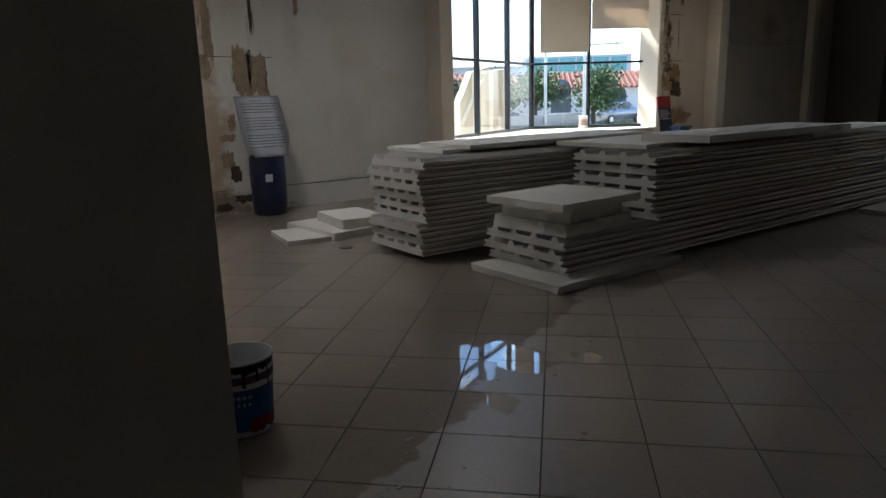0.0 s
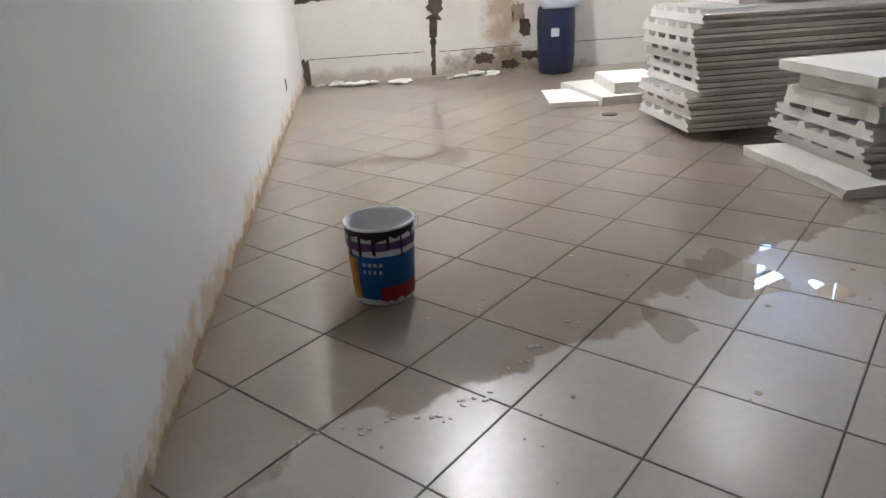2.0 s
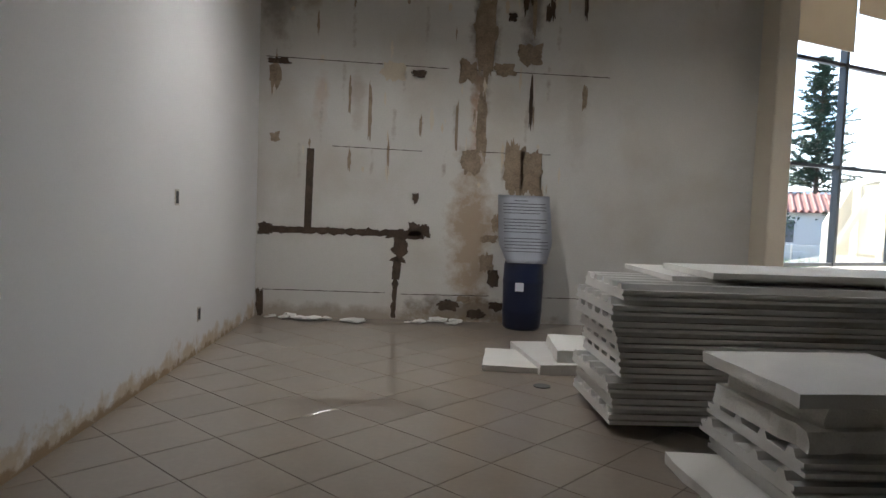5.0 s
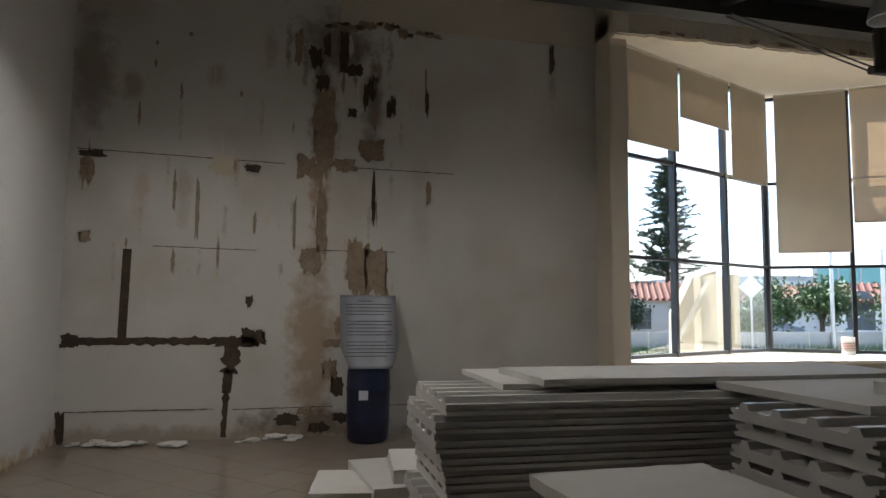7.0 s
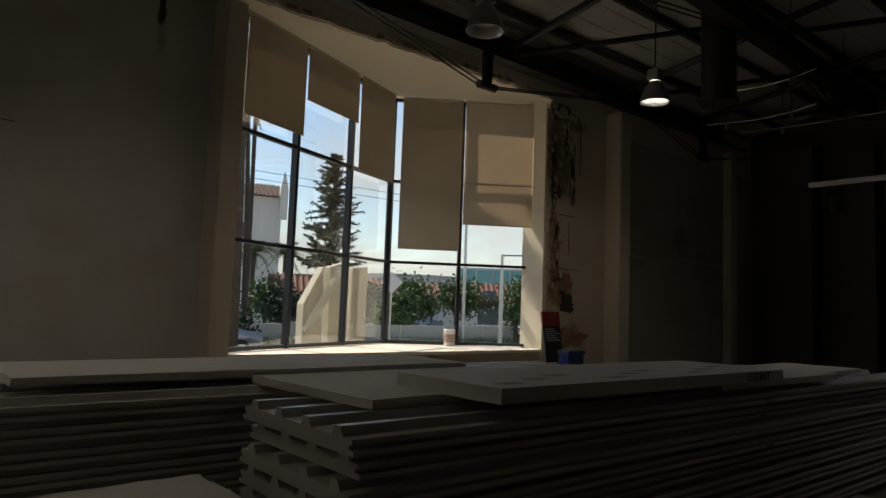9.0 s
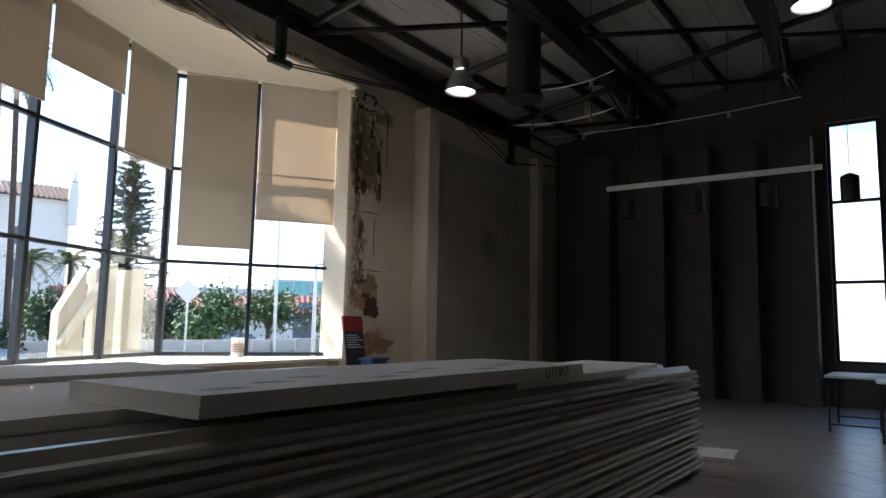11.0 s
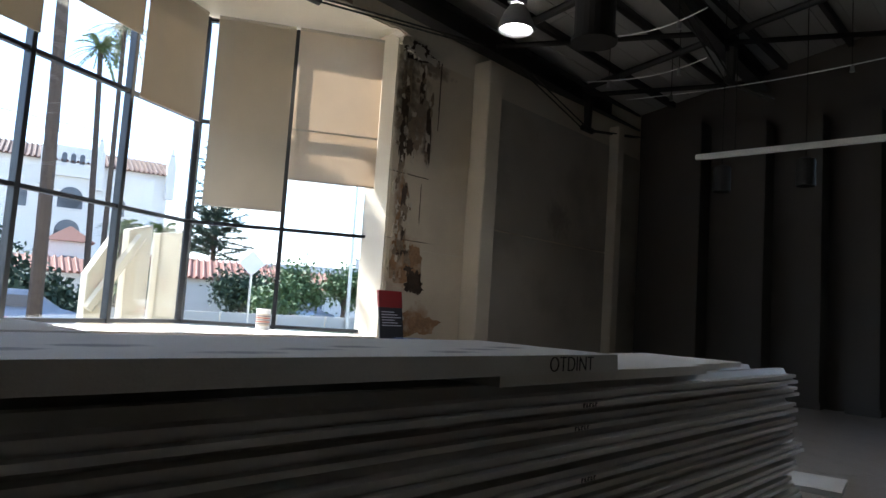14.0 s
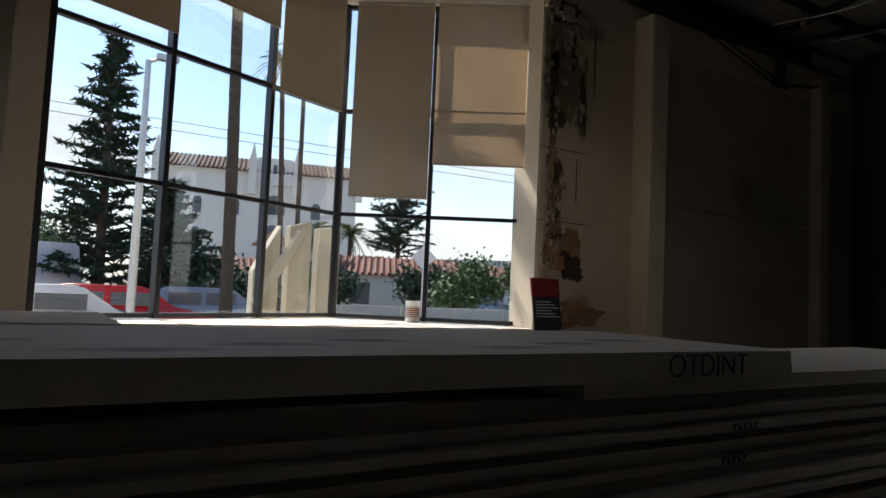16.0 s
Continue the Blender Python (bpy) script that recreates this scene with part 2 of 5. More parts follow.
M_ROAD = material("asphalt", (0.07, 0.07, 0.07), 0.85, vary=0.2)
M_PAVE = material("concrete_pavement", (0.42, 0.40, 0.37), 0.9, vary=0.1)
M_WHITEHOUSE = material("white_stucco", (0.72, 0.70, 0.66), 0.85, vary=0.05)
M_CREAM = material("cream_stucco", (0.52, 0.47, 0.37), 0.85, vary=0.1, tint=(0.45, 0.38, 0.27), tint_amount=0.5)
M_TILEROOF = material("red_clay_roof", (0.17, 0.06, 0.042), 0.8, vary=0.3, scale=5)
M_DARKROOF = material("brown_clay_roof", (0.085, 0.04, 0.03), 0.85, vary=0.3, scale=5)
M_WINDOWDARK = material("dark_window", (0.11, 0.12, 0.14), 0.25)
M_BARK = material("bark", (0.075, 0.055, 0.042), 0.95, vary=0.3, scale=10, bump=0.6)
M_PINE = material("dark_needles", (0.020, 0.042, 0.022), 0.8, vary=0.4)
M_LEAF = material("green_leaf", (0.055, 0.10, 0.03), 0.7, vary=0.4)
M_PALM = material("palm_frond", (0.09, 0.13, 0.04), 0.6, vary=0.3)
M_GREYBLDG = material("grey_facade", (0.42, 0.44, 0.46), 0.6, vary=0.1)
M_TEAL = material("teal_glass_facade", (0.12, 0.32, 0.33), 0.25)
M_CARRED = material("red_car_paint", (0.45, 0.02, 0.02), 0.25, coat=0.5)
M_CARWHITE = material("white_car_paint", (0.70, 0.70, 0.70), 0.25, coat=0.5)
M_CARGREY = material("silver_car_paint", (0.35, 0.37, 0.40), 0.25, 0.4, coat=0.5)
M_TYRE = material("rubber_tyre", (0.02, 0.02, 0.02), 0.8)

# damp stains of the end wall, low orange damp on the side wall
for c, r, s, a, col in [
    ((2.65, 10.1, 1.0), 0.30, (1, 1, 3.4), 0.8, (0.40, 0.28, 0.16)), ((2.72, 10.1, 3.6), 0.16, (1, 1, 6), 0.85, (0.22, 0.15, 0.09)),
    ((2.85, 10.1, 4.6), 0.5, (1, 1, 0.8), 0.75, (0.18, 0.13, 0.09)), ((3.3, 10.1, 3.9), 0.13, (1, 1, 5), 0.7, (0.16, 0.11, 0.08)),
    ((0.2, 10.1, 4.1), 0.22, (1, 1, 3.2), 0.6, (0.24, 0.18, 0.12)), ((2.68, 10.1, 2.5), 0.10, (1, 1, 5), 0.7, (0.48, 0.29, 0.17)),
    ((1.2, 10.1, 2.7), 0.09, (1, 1, 5), 0.45, (0.40, 0.30, 0.22)), ((0.75, 10.1, 2.75), 0.1, (1, 1, 4), 0.4, (0.55, 0.36, 0.24)),
    ((5.6, 10.1, 4.4), 0.06, (1, 1, 6), 0.5, (0.26, 0.22, 0.17)), ((3.9, 10.1, 2.6), 0.16, (1, 1, 4), 0.3, (0.42, 0.37, 0.30)),
    ((2.6, 10.1, 0.12), 0.6, (1.4, 1, 0.35), 0.75, (0.16, 0.11, 0.06)), ((0.6, 10.1, 0.02), 1.2, (2.4, 1, 0.12), 0.6, (0.30, 0.22, 0.13))]:
    stain(M_DAMP, col, c, r, s, a, scale=5)
stain(M_LEFT, (0.52, 0.38, 0.20), (0, 5.0, 0.0), 0.15, (5, 60, 1), 0.7, scale=3.2, edge=0.3, grow=1.9)
stain(M_LEFT, (0.28, 0.17, 0.07), (0, 5.0, 0.0), 0.06, (5, 90, 1), 0.8, scale=6, edge=0.25, grow=1.7)
for k in range(9):
    stain(M_FOAMMARK, (0.22, 0.22, 0.23), (-1.2 + 0.28 * k, -0.25 + 0.1 * (k % 3), 0.07), 0.08, (1.6, 0.6, 2), 0.8, scale=14)
stain(M_DAMP, (0.36, 0.27, 0.18), (0.62, 10.1, 3.9), 0.12, (1, 1, 2.2), 0.6, scale=6)
stain(M_DAMP, (0.40, 0.31, 0.22), (1.5, 10.1, 4.1), 0.12, (1, 1, 1.3), 0.5, scale=7)
stain(M_DAMP, (0.38, 0.30, 0.21), (2.1, 10.1, 4.5), 0.1, (1, 1, 2.2), 0.5, scale=7)
for k in range(16):
    stain(M_DAMP, (0.30, 0.22, 0.15), (0.5 + 0.21 * k + 0.05 * (k % 3), 10.1, 1.9 + 0.55 * ((k * 5) % 4)), 0.035, (1, 1, 7 + k % 4), 0.6, scale=11)
for k in range(7):
    stain(M_DAMP, (0.13, 0.10, 0.075), (2.3 + 0.2 * k, 10.1, 4.5 - 0.15 * (k % 3)), 0.05, (1, 1, 7), 0.75, scale=9)
for c, rad, s, a, col in [((11.8, 9.7, 4.1), 0.22, (1, 1, 3.2), 0.9, (0.16, 0.12, 0.085)), ((12.1, 9.7, 3.95), 0.2, (1, 1, 2.8), 0.75, (0.2, 0.155, 0.11)),
                          ((12.25, 9.7, 3.5), 0.1, (1, 1, 3), 0.8, (0.17, 0.13, 0.1)), ((11.95, 9.7, 1.85), 0.28, (1, 1, 1.3), 0.85, (0.42, 0.25, 0.14)),
                          ((11.8, 9.7, 2.6), 0.1, (1, 1, 4.5), 0.75, (0.34, 0.22, 0.13)), ((12.35, 9.7, 4.6), 0.3, (1.2, 1, 0.4), 0.7, (0.2, 0.15, 0.1)),
                          ((12.3, 9.7, 1.1), 0.2, (1.2, 1, 0.9), 0.8, (0.40, 0.24, 0.13))]:
    stain(M_PIER, col, c, rad, s, a, scale=7)
stain(M_PANELWALL, (0.16, 0.13, 0.10), (15.6, 9.7, 2.9), 0.35, (1, 1, 1), 0.5, scale=5)


# ---- mesh helpers ----
def add_box(bm, x0, x1, y0, y1, z0, z1, bevel=0.0):
    r = bmesh.ops.create_cube(bm, size=1)
    vs = r["verts"]
    for v in vs:
        v.co = Vector((x0 + (v.co.x + 0.5) * (x1 - x0), y0 + (v.co.y + 0.5) * (y1 - y0), z0 + (v.co.z + 0.5) * (z1 - z0)))
    if bevel:
        es = list({e for v in vs for e in v.link_edges})
        bmesh.ops.bevel(bm, geom=es, offset=bevel, segments=2, affect="EDGES", clamp_overlap=True)
    return vs


def add_rod(bm, a, b, r0, r1=None, sides=8):
    a, b = Vector(a), Vector(b)
    d = b - a
    m = Matrix.Translation((a + b) / 2) @ d.to_track_quat("Z", "Y").to_matrix().to_4x4()
    return bmesh.ops.create_cone(bm, cap_ends=True, segments=sides, radius1=r0, radius2=r0 if r1 is None else r1, depth=d.length, matrix=m)["verts"]


def lathe(bm, rings, sides=32):
    """Surface of revolution from (radius, z) pairs, open at both ends."""
    rows = [[bm.verts.new((r * math.cos(2 * math.pi * k / sides), r * math.sin(2 * math.pi * k / sides), z)) for k in range(sides)] for r, z in rings]
    for a, b in zip(rows, rows[1:]):
        for k in range(sides):
            bm.faces.new((a[k], a[(k + 1) % sides], b[(k + 1) % sides], b[k]))
    return rows


def prism(bm, outline, z0, z1):
    lo = [bm.verts.new((x, y, z0)) for x, y in outline]
    hi = [bm.verts.new((x, y, z1)) for x, y in outline]
    bm.faces.new(lo[::-1])
    bm.faces.new(hi)
    for k in range(len(lo)):
        j = (k + 1) % len(lo)
        bm.faces.new((lo[k], lo[j], hi[j], hi[k]))


def finish(name, bm, mat, smooth=False):
    me = bpy.data.meshes.new(name)
    bmesh.ops.recalc_face_normals(bm, faces=bm.faces)
    bm.to_mesh(me)
    bm.free()
    me.materials.append(mat)
    if smooth:
        for p in me.polygons:
            p.use_smooth = True
    return new(name, me)


def part(name, bm, mat, parent, label="", smooth=False):
    ob = finish(name, bm, mat, smooth)
    ob.parent = parent
    return tagged(ob, label)


def box_part(name, dims, mat, parent, bevel=0.0, label=""):
    bm = bmesh.new()
    add_box(bm, *dims, bevel)
    return part(name, bm, mat, parent, label)


def thing(name, label, category, group="", kind="", at=None):
    ob = new(name)
    if at is not None:
        ob.matrix_basis = at
    return tagged(ob, label, category, group, kind)


def wall(name, dims, mat, label=""):
    bm = bmesh.new()
    add_box(bm, *dims)
    return tagged(finish(name, bm, mat), label, "wall", kind="structure")


# ---- shell ----
YA = 10.13      # inner face of the damp wall
YB = 9.75       # inner face of the wall beyond the bay
XE = 18.6       # far end wall
WA, WC, WR = Vector((6.45, 10.0)), Vector((9.74, 11.46)), Vector((11.69, 10.12))
SILL, M1, M2, TOP = 0.83, 2.14, 3.47, 4.87
wall("wall_left", (-0.30, 0.0, 1.42, YA + 0.3, -0.1, 6.0), M_LEFT, "white plastered side wall with orange damp along its foot")
wall("wall_north_damp", (0.0, 6.41, YA, YA + 0.3, -0.1, 5.4), M_DAMP, "cream plaster wall with peeling paint and damp stains")
wall("wall_north_upper", (6.2, 11.62, YA - 0.02, YA + 0.22, TOP + 0.34, 5.9), M_WALL, "cream plaster wall above the bay window")
wall("wall_north_panelled", (11.62, XE + 0.3, YB, YB + 0.3, -0.1, 5.9), M_WALL, "cream wall beyond the bay window")
wall("wall_north_top", (-0.3, 6.2, YA + 0.02, YA + 0.28, 5.4, 6.0), M_WALL, "plain upper wall")
wall("wall_back", (-4.3, XE + 0.3, -5.3, -5.0, -0.1, 8), M_WALL, "plain back wall")
wall("wall_west", (-4.3, -4.0, -5.0, 1.42, -0.1, 8), M_WALL, "plain side wall")
wall("wall_lobby", (-4.0, -0.3, 1.42, 1.72, -0.1, 8), M_LEFT, "plain wall beside the entrance")
# end wall with its tall window
WY0, WY1, WZ0, WZ1 = 3.3, 4.16, 0.75, 5.25
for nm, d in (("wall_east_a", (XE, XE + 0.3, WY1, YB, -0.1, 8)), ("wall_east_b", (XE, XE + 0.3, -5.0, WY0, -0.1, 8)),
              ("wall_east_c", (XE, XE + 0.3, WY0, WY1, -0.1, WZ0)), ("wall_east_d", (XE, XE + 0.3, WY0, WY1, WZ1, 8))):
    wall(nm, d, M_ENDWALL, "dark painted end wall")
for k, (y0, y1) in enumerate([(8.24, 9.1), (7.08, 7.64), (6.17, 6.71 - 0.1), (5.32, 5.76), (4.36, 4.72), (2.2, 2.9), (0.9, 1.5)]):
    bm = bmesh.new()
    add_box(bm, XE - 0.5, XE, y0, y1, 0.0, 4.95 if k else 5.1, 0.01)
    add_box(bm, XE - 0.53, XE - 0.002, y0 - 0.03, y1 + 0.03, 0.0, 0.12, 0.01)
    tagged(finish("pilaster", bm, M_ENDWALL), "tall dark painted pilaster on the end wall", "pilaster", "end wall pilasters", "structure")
# pilasters of the window wall
for x0, x1, y0, y1, zt in ((6.2, 6.44, 9.72, YA + 0.06, 5.3), (13.18, 13.5, YB - 0.32, YB, 4.98), (17.3, 17.55, YB - 0.2, YB, 5.0)):
    bm = bmesh.new()
    add_box(bm, x0, x1, y0, y1, 0, zt, 0.012)
    tagged(finish("pilaster", bm, M_WALL), "cream plastered pilaster with worn edges", "pilaster", "window wall pilasters", "structure")
# panels of the far window wall
pw = thing("wall_panelling", "grey-beige wall panels in two rows, faintly stained", "panelling", kind="structure")
for z0, z1 in ((0.02, 2.5), (2.53, 4.62)):
    box_part("panel", (13.52, 17.28, YB - 0.03, YB - 0.002, z0, z1), M_PANELWALL, pw, 0.006)
box_part("panel", (17.57, XE - 0.02, YB - 0.03, YB - 0.002, 0.02, 4.6), M_PANELWALL, pw, 0.006)

pp = thing("pier_facing", "peeling cream plaster facing on the pier beside the window", "wall facing", kind="structure")
box_part("panel", (11.62, 13.17, YB - 0.016, YB - 0.002, 2.02, 4.72), M_PIER, pp, 0.004)
box_part("panel", (11.62, 13.17, YB - 0.016, YB - 0.002, 0.0, 2.01), M_PIER, pp, 0.004)
# bay: low wall, sill, header, soffit, reveals
bm = bmesh.new()
prism(bm, [(6.45, YA), (WA.x, WA.y + 0.05), (WC.x, WC.y + 0.1), (WR.x + 0.03, WR.y + 0.1), (11.62, YB), (11.55, YB), (WR.x - 0.12, WR.y - 0.1), (WC.x, WC.y - 0.18), (6.5, WA.y - 0.12)], -0.4, SILL - 0.05)
tagged(finish("wall_bay_low", bm, M_WALL), "low cream wall under the bay window", "wall", kind="structure")
bm = bmesh.new()
prism(bm, [(6.45, 9.74), (6.45, WA.y + 0.04), (WC.x, WC.y + 0.06), (WR.x, WR.y + 0.06), (11.6, 9.8), (11.55, 9.72)], SILL - 0.05, SILL - 0.01)
tagged(finish("window_sill", bm, M_WOODDARK), "broad plaster window ledge, dusty and worn", "window sill", kind="structure")
bm = bmesh.new()
prism(bm, [(6.2, 9.72), (6.2, WA.y + 0.2), (WC.x, WC.y + 0.25), (WR.x + 0.1, WR.y + 0.25), (11.9, 9.72)], TOP + 0.06, TOP + 0.3)
tagged(finish("bay_ceiling", bm, M_WALL), "cream triangular ceiling of the bay", "ceiling", kind="structure")
bm = bmesh.new()
add_box(bm, 6.2, 11.62, 9.58, 9.78, TOP - 0.02, TOP + 0.38, 0.02)
bmesh.ops.subdivide_edges(bm, edges=[e for e in bm.edges if abs(e.verts[0].co.x - e.verts[1].co.x) > 3], cuts=90)
for v in bm.verts:
    if v.co.z < TOP + 0.05 and 6.3 < v.co.x < 11.5:
        v.co.z += 0.05 * max(0, noise.noise(Vector((v.co.x * 6, 0, 3.1)))) + 0.012 * noise.noise(Vector((v.co.x * 30, 0, 0)))
        v.co.y += 0.02 * noise.noise(Vector((v.co.x * 12, 5, 0)))
tagged(finish("bay_header", bm, M_WALL), "cream header beam with flaking lower edge", "beam", kind="structure")
wall("wall_bay_reveal", (11.6, 11.74, 9.752, WR.y + 0.1, SILL - 0.05, TOP + 0.06), M_WALL, "bright plaster reveal beside the window")

# roof deck in two slopes
def roof_z(y):
    return 5.55 + (9.9 - y) * 0.19 if y > 2.4 else 5.55 + 7.5 * 0.19 - (2.4 - y) * 0.19
bm = bmesh.new()
ys = [10.5, 2.4, -5.3]
for ya, yb in zip(ys, ys[1:]):
    n_ribs = 22
    for k in range(n_ribs):
        y0, y1 = ya + (yb - ya) * k / n_ribs, ya + (yb - ya) * (k + 1) / n_ribs
        for xx0, xx1 in ((-4.4, 3.0), (3.0, 9.0), (9.0, 14.0), (14.0, XE + 0.4)):
            z0, z1 = roof_z(y0), roof_z(y1)
            vs = [bm.verts.new(c) for c in ((xx0 + .01, y0 - .012, z0), (xx1 - .01, y0 - .012, z0), (xx1 - .01, y1, z1), (xx0 + .01, y1, z1),
                                            (xx0 + .01, y0 - .012, z0 + .1), (xx1 - .01, y0 - .012, z0 + .1), (xx1 - .01, y1, z1 + .1), (xx0 + .01, y1, z1 + .1))]
            for f in ((0, 1, 2, 3), (7, 6, 5, 4), (0, 4, 5, 1), (1, 5, 6, 2), (2, 6, 7, 3), (3, 7, 4, 0)):
                bm.faces.new([vs[i] for i in f])
    for x0 in (-4.4,):
        vs = [bm.verts.new(c) for c in ((x0, ya, roof_z(ya) + .12), (XE + .4, ya, roof_z(ya) + .12), (XE + .4, yb, roof_z(yb) + .12), (x0, yb, roof_z(yb) + .12))]
        bm.faces.new(vs)
tagged(finish("ceiling", bm, M_DECK), "grey roof deck of boards above dark beams", "ceiling", kind="structure")


# ---- window frames, panes, blinds ----
def window_wall(name, a, b, columns, blinds, label, corner):
    """Framed glazing between two plan points; column k has width share columns[k]; blinds: (z bottom, material)."""
    d = (b - a)
    length = d.length
    w = thing(name, label, "window", kind="structure", at=pose(a.x, a.y, 0, 0, 0, math.degrees(math.atan2(d.y, d.x))))
    xs = [0.0]
    for c in columns:
        xs.append(xs[-1] + c * length / sum(columns))
    for x in xs:
        box_part("mullion", (x - 0.028, x + 0.028, -0.05, 0.05, SILL, TOP), M_FRAME, w, 0.004)
    for z in (SILL + 0.03, M1, M2, TOP - 0.03):
        for x0, x1 in zip(xs, xs[1:]):
            box_part("rail", (x0 + 0.028, x1 - 0.028, -0.04, 0.04, z - 0.022, z + 0.022), M_FRAME, w, 0.004)
    zs = [SILL + 0.05, M1, M2, TOP - 0.05]
    for x0, x1 in zip(xs, xs[1:]):
        for z0, z1 in zip(zs, zs[1:]):
            p = box_part("pane", (x0 + 0.02, x1 - 0.02, 0.0, 0.006, z0, z1), M_GLASS, w)
            p.visible_shadow = False
    for k, (x0, x1) in enumerate(zip(xs, xs[1:])):
        zb, mat = blinds[k]
        # the two blinds that meet in the bay's corner stop short of each other
        if k == corner:
            x0, x1 = (x0, x1 - 0.13) if corner else (x0 + 0.13, x1)
        bl = thing("roller_blind", "beige cloth roller blind, partly lowered over the glass", "blind", "bay window blinds",
                   at=w.matrix_basis @ pose((x0 + x1) / 2, -0.13, 0))
        h = (x1 - x0) / 2 - 0.025
        bm = bmesh.new()
        n = 14
        rows = []
        for i in range(n + 1):
            u = -h + 2 * h * i / n
            yy = 0.004 * math.sin(9 * u + k)
            rows.append([bm.verts.new((u, yy + o, z)) for z in (zb, TOP - 0.02) for o in (0, 0.003)])
        for p, q in zip(rows, rows[1:]):
            for i, j in ((0, 2), (3, 1), (1, 0), (2, 3)):
                bm.faces.new((p[i], q[i], q[j], p[j]))
        part("cloth", bm, mat, bl)
        bm = bmesh.new()
        add_rod(bm, (-h, 0.02, TOP - 0.02), (h, 0.02, TOP - 0.02), 0.028, sides=14)
        part("roller", bm, M_OUTLET, bl)
        bm = bmesh.new()
        add_rod(bm, (-h, 0, zb), (h, 0, zb), 0.011, sides=8)
        part("hem_bar", bm, M_OUTLET, bl)
        # darker strip for the shadow that the rail at M2 casts on the thin cloth
        if mat is M_BLINDTHIN:
            box_part("seam", (-h, h, -0.008, -0.002, 3.46, 3.485), M_OUTLET, bl, 0.002)
    return w


window_wall("window_1", WA, WC, [1.15, 1.27, 1.19], [(3.62, M_BLIND), (4.12, M_BLIND), (3.42, M_BLIND)], "tall black-framed bay glazing, three columns of panes", 2)
window_wall("window_2", WC, WR, [1.18, 1.2], [(2.36, M_BLIND), (2.80, M_BLINDTHIN)], "tall black-framed bay glazing, two columns of panes", 0)
we = thing("window_3", "tall narrow black-framed window in the dark end wall", "window", kind="structure")
for y in (WY0 + 0.03, WY1 - 0.03):
    box_part("mullion", (XE + 0.1, XE + 0.16, y - 0.03, y + 0.03, WZ0, WZ1), M_FRAME, we, 0.004)
for z in (WZ0 + 0.03, 2.24, 3.74, WZ1 - 0.03):
    box_part("rail", (XE + 0.1, XE + 0.16, WY0 + 0.06, WY1 - 0.06, z - 0.03, z + 0.03), M_FRAME, we, 0.004)
for z0, z1 in ((WZ0 + 0.06, 2.21), (2.27, 3.71), (3.77, WZ1 - 0.06)):
    p = box_part("pane", (XE + 0.125, XE + 0.131, WY0 + 0.05, WY1 - 0.05, z0, z1), M_GLASS, we)
    p.visible_shadow = False

# ---- roof steel ----
def beam_point(x, row):
    """Middle of the lower chord of a long beam; row 0 runs beside the window wall."""
    y = 9.3 + (x - 9.6) * 0.06 - row * 2.55
    return Vector((x, y, 5.2 + (x - 9.6) * 0.02 + row * 0.42))


def i_beam(bm, a, b, h, w):
    d = (b - a).normalized()
    side = d.cross(Vector((0, 0, 1))).normalized()
    up = side.cross(d).normalized()
    for ww, z0, z1 in ((w, -h / 2, -h / 2 + 0.03), (0.03, -h / 2 + 0.03, h / 2 - 0.03), (w, h / 2 - 0.03, h / 2)):
        vs = [bm.verts.new(p + side * s * ww / 2 + up * z) for p in (a, b) for s, z in ((-1, z0), (1, z0), (1, z1), (-1, z1))]
        for f in ((3, 2, 1, 0), (4, 5, 6, 7), (0, 1, 5, 4), (1, 2, 6, 5), (2, 3, 7, 6), (3, 0, 4, 7)):
            bm.faces.new([vs[i] for i in f])


for row in range(5):
    tr = thing("roof_truss", "long dark steel roof beam with queen posts and tie rods", "roof truss", "roof beams", "structure")
    bm = bmesh.new()
    i_beam(bm, beam_point(-0.4, row), beam_point(XE - 0.1, row), 0.34, 0.24)
    part("beam", bm, M_STEEL, tr)
    for xn in (0.66, 9.72, 16.2):
        base = beam_point(xn, row)
        node = base + Vector((0, -0.12, -0.66))
        bm = bmesh.new()
        add_rod(bm, base + Vector((0, -0.12, -0.1)), node, 0.085, 0.07, 8)
        add_rod(bm, node + Vector((-0.16, 0, 0.0)), node + Vector((0.16, 0, 0.0)), 0.06, 0.06, 8)
        part("queen_post", bm, M_STEEL, tr)
        for s in (-1, 1):
            for off in (-0.05, 0.05):
                bm = bmesh.new()
                add_rod(bm, node + Vector((0.1 * s, off, 0)), beam_point(xn + (3.2 if s > 0 else 2.3) * s, row) + Vector((0, -0.12 + off, -0.17)), 0.013, sides=6)
                part("tie_rod", bm, M_STEEL, tr)
for x in (1.2, 4.4, 7.4, 10.4, 13.4, 16.2):
    cb = thing("cross_brace", "dark steel pipe braces between roof beams", "brace", "roof braces", "structure")
    for row in range(4):
        a, b = beam_point(x, row), beam_point(x, row + 1)
        bm = bmesh.new()
        add_rod(bm, a + Vector((0, 0, .12)), b + Vector((0, 0, .12)), 0.06)
        part("pipe", bm, M_STEEL, cb)
        bm = bmesh.new()
        add_rod(bm, a + Vector((0, 0, .0)), beam_point(x + 2.6, row + 1) + Vector((0, 0, .1)), 0.045)
        part("diagonal", bm, M_STEEL, cb)
for k in range(9):
    y = 9.0 - k * 1.05
    bm = bmesh.new()
    add_box(bm, -0.2, XE - 0.1, y - 0.04, y + 0.04, roof_z(y) - 0.14, roof_z(y) - 0.02)
    tagged(finish("purlin", bm, M_STEEL), "dark purlin under the roof deck", "purlin", "purlins", "structure")
bm = bmesh.new()
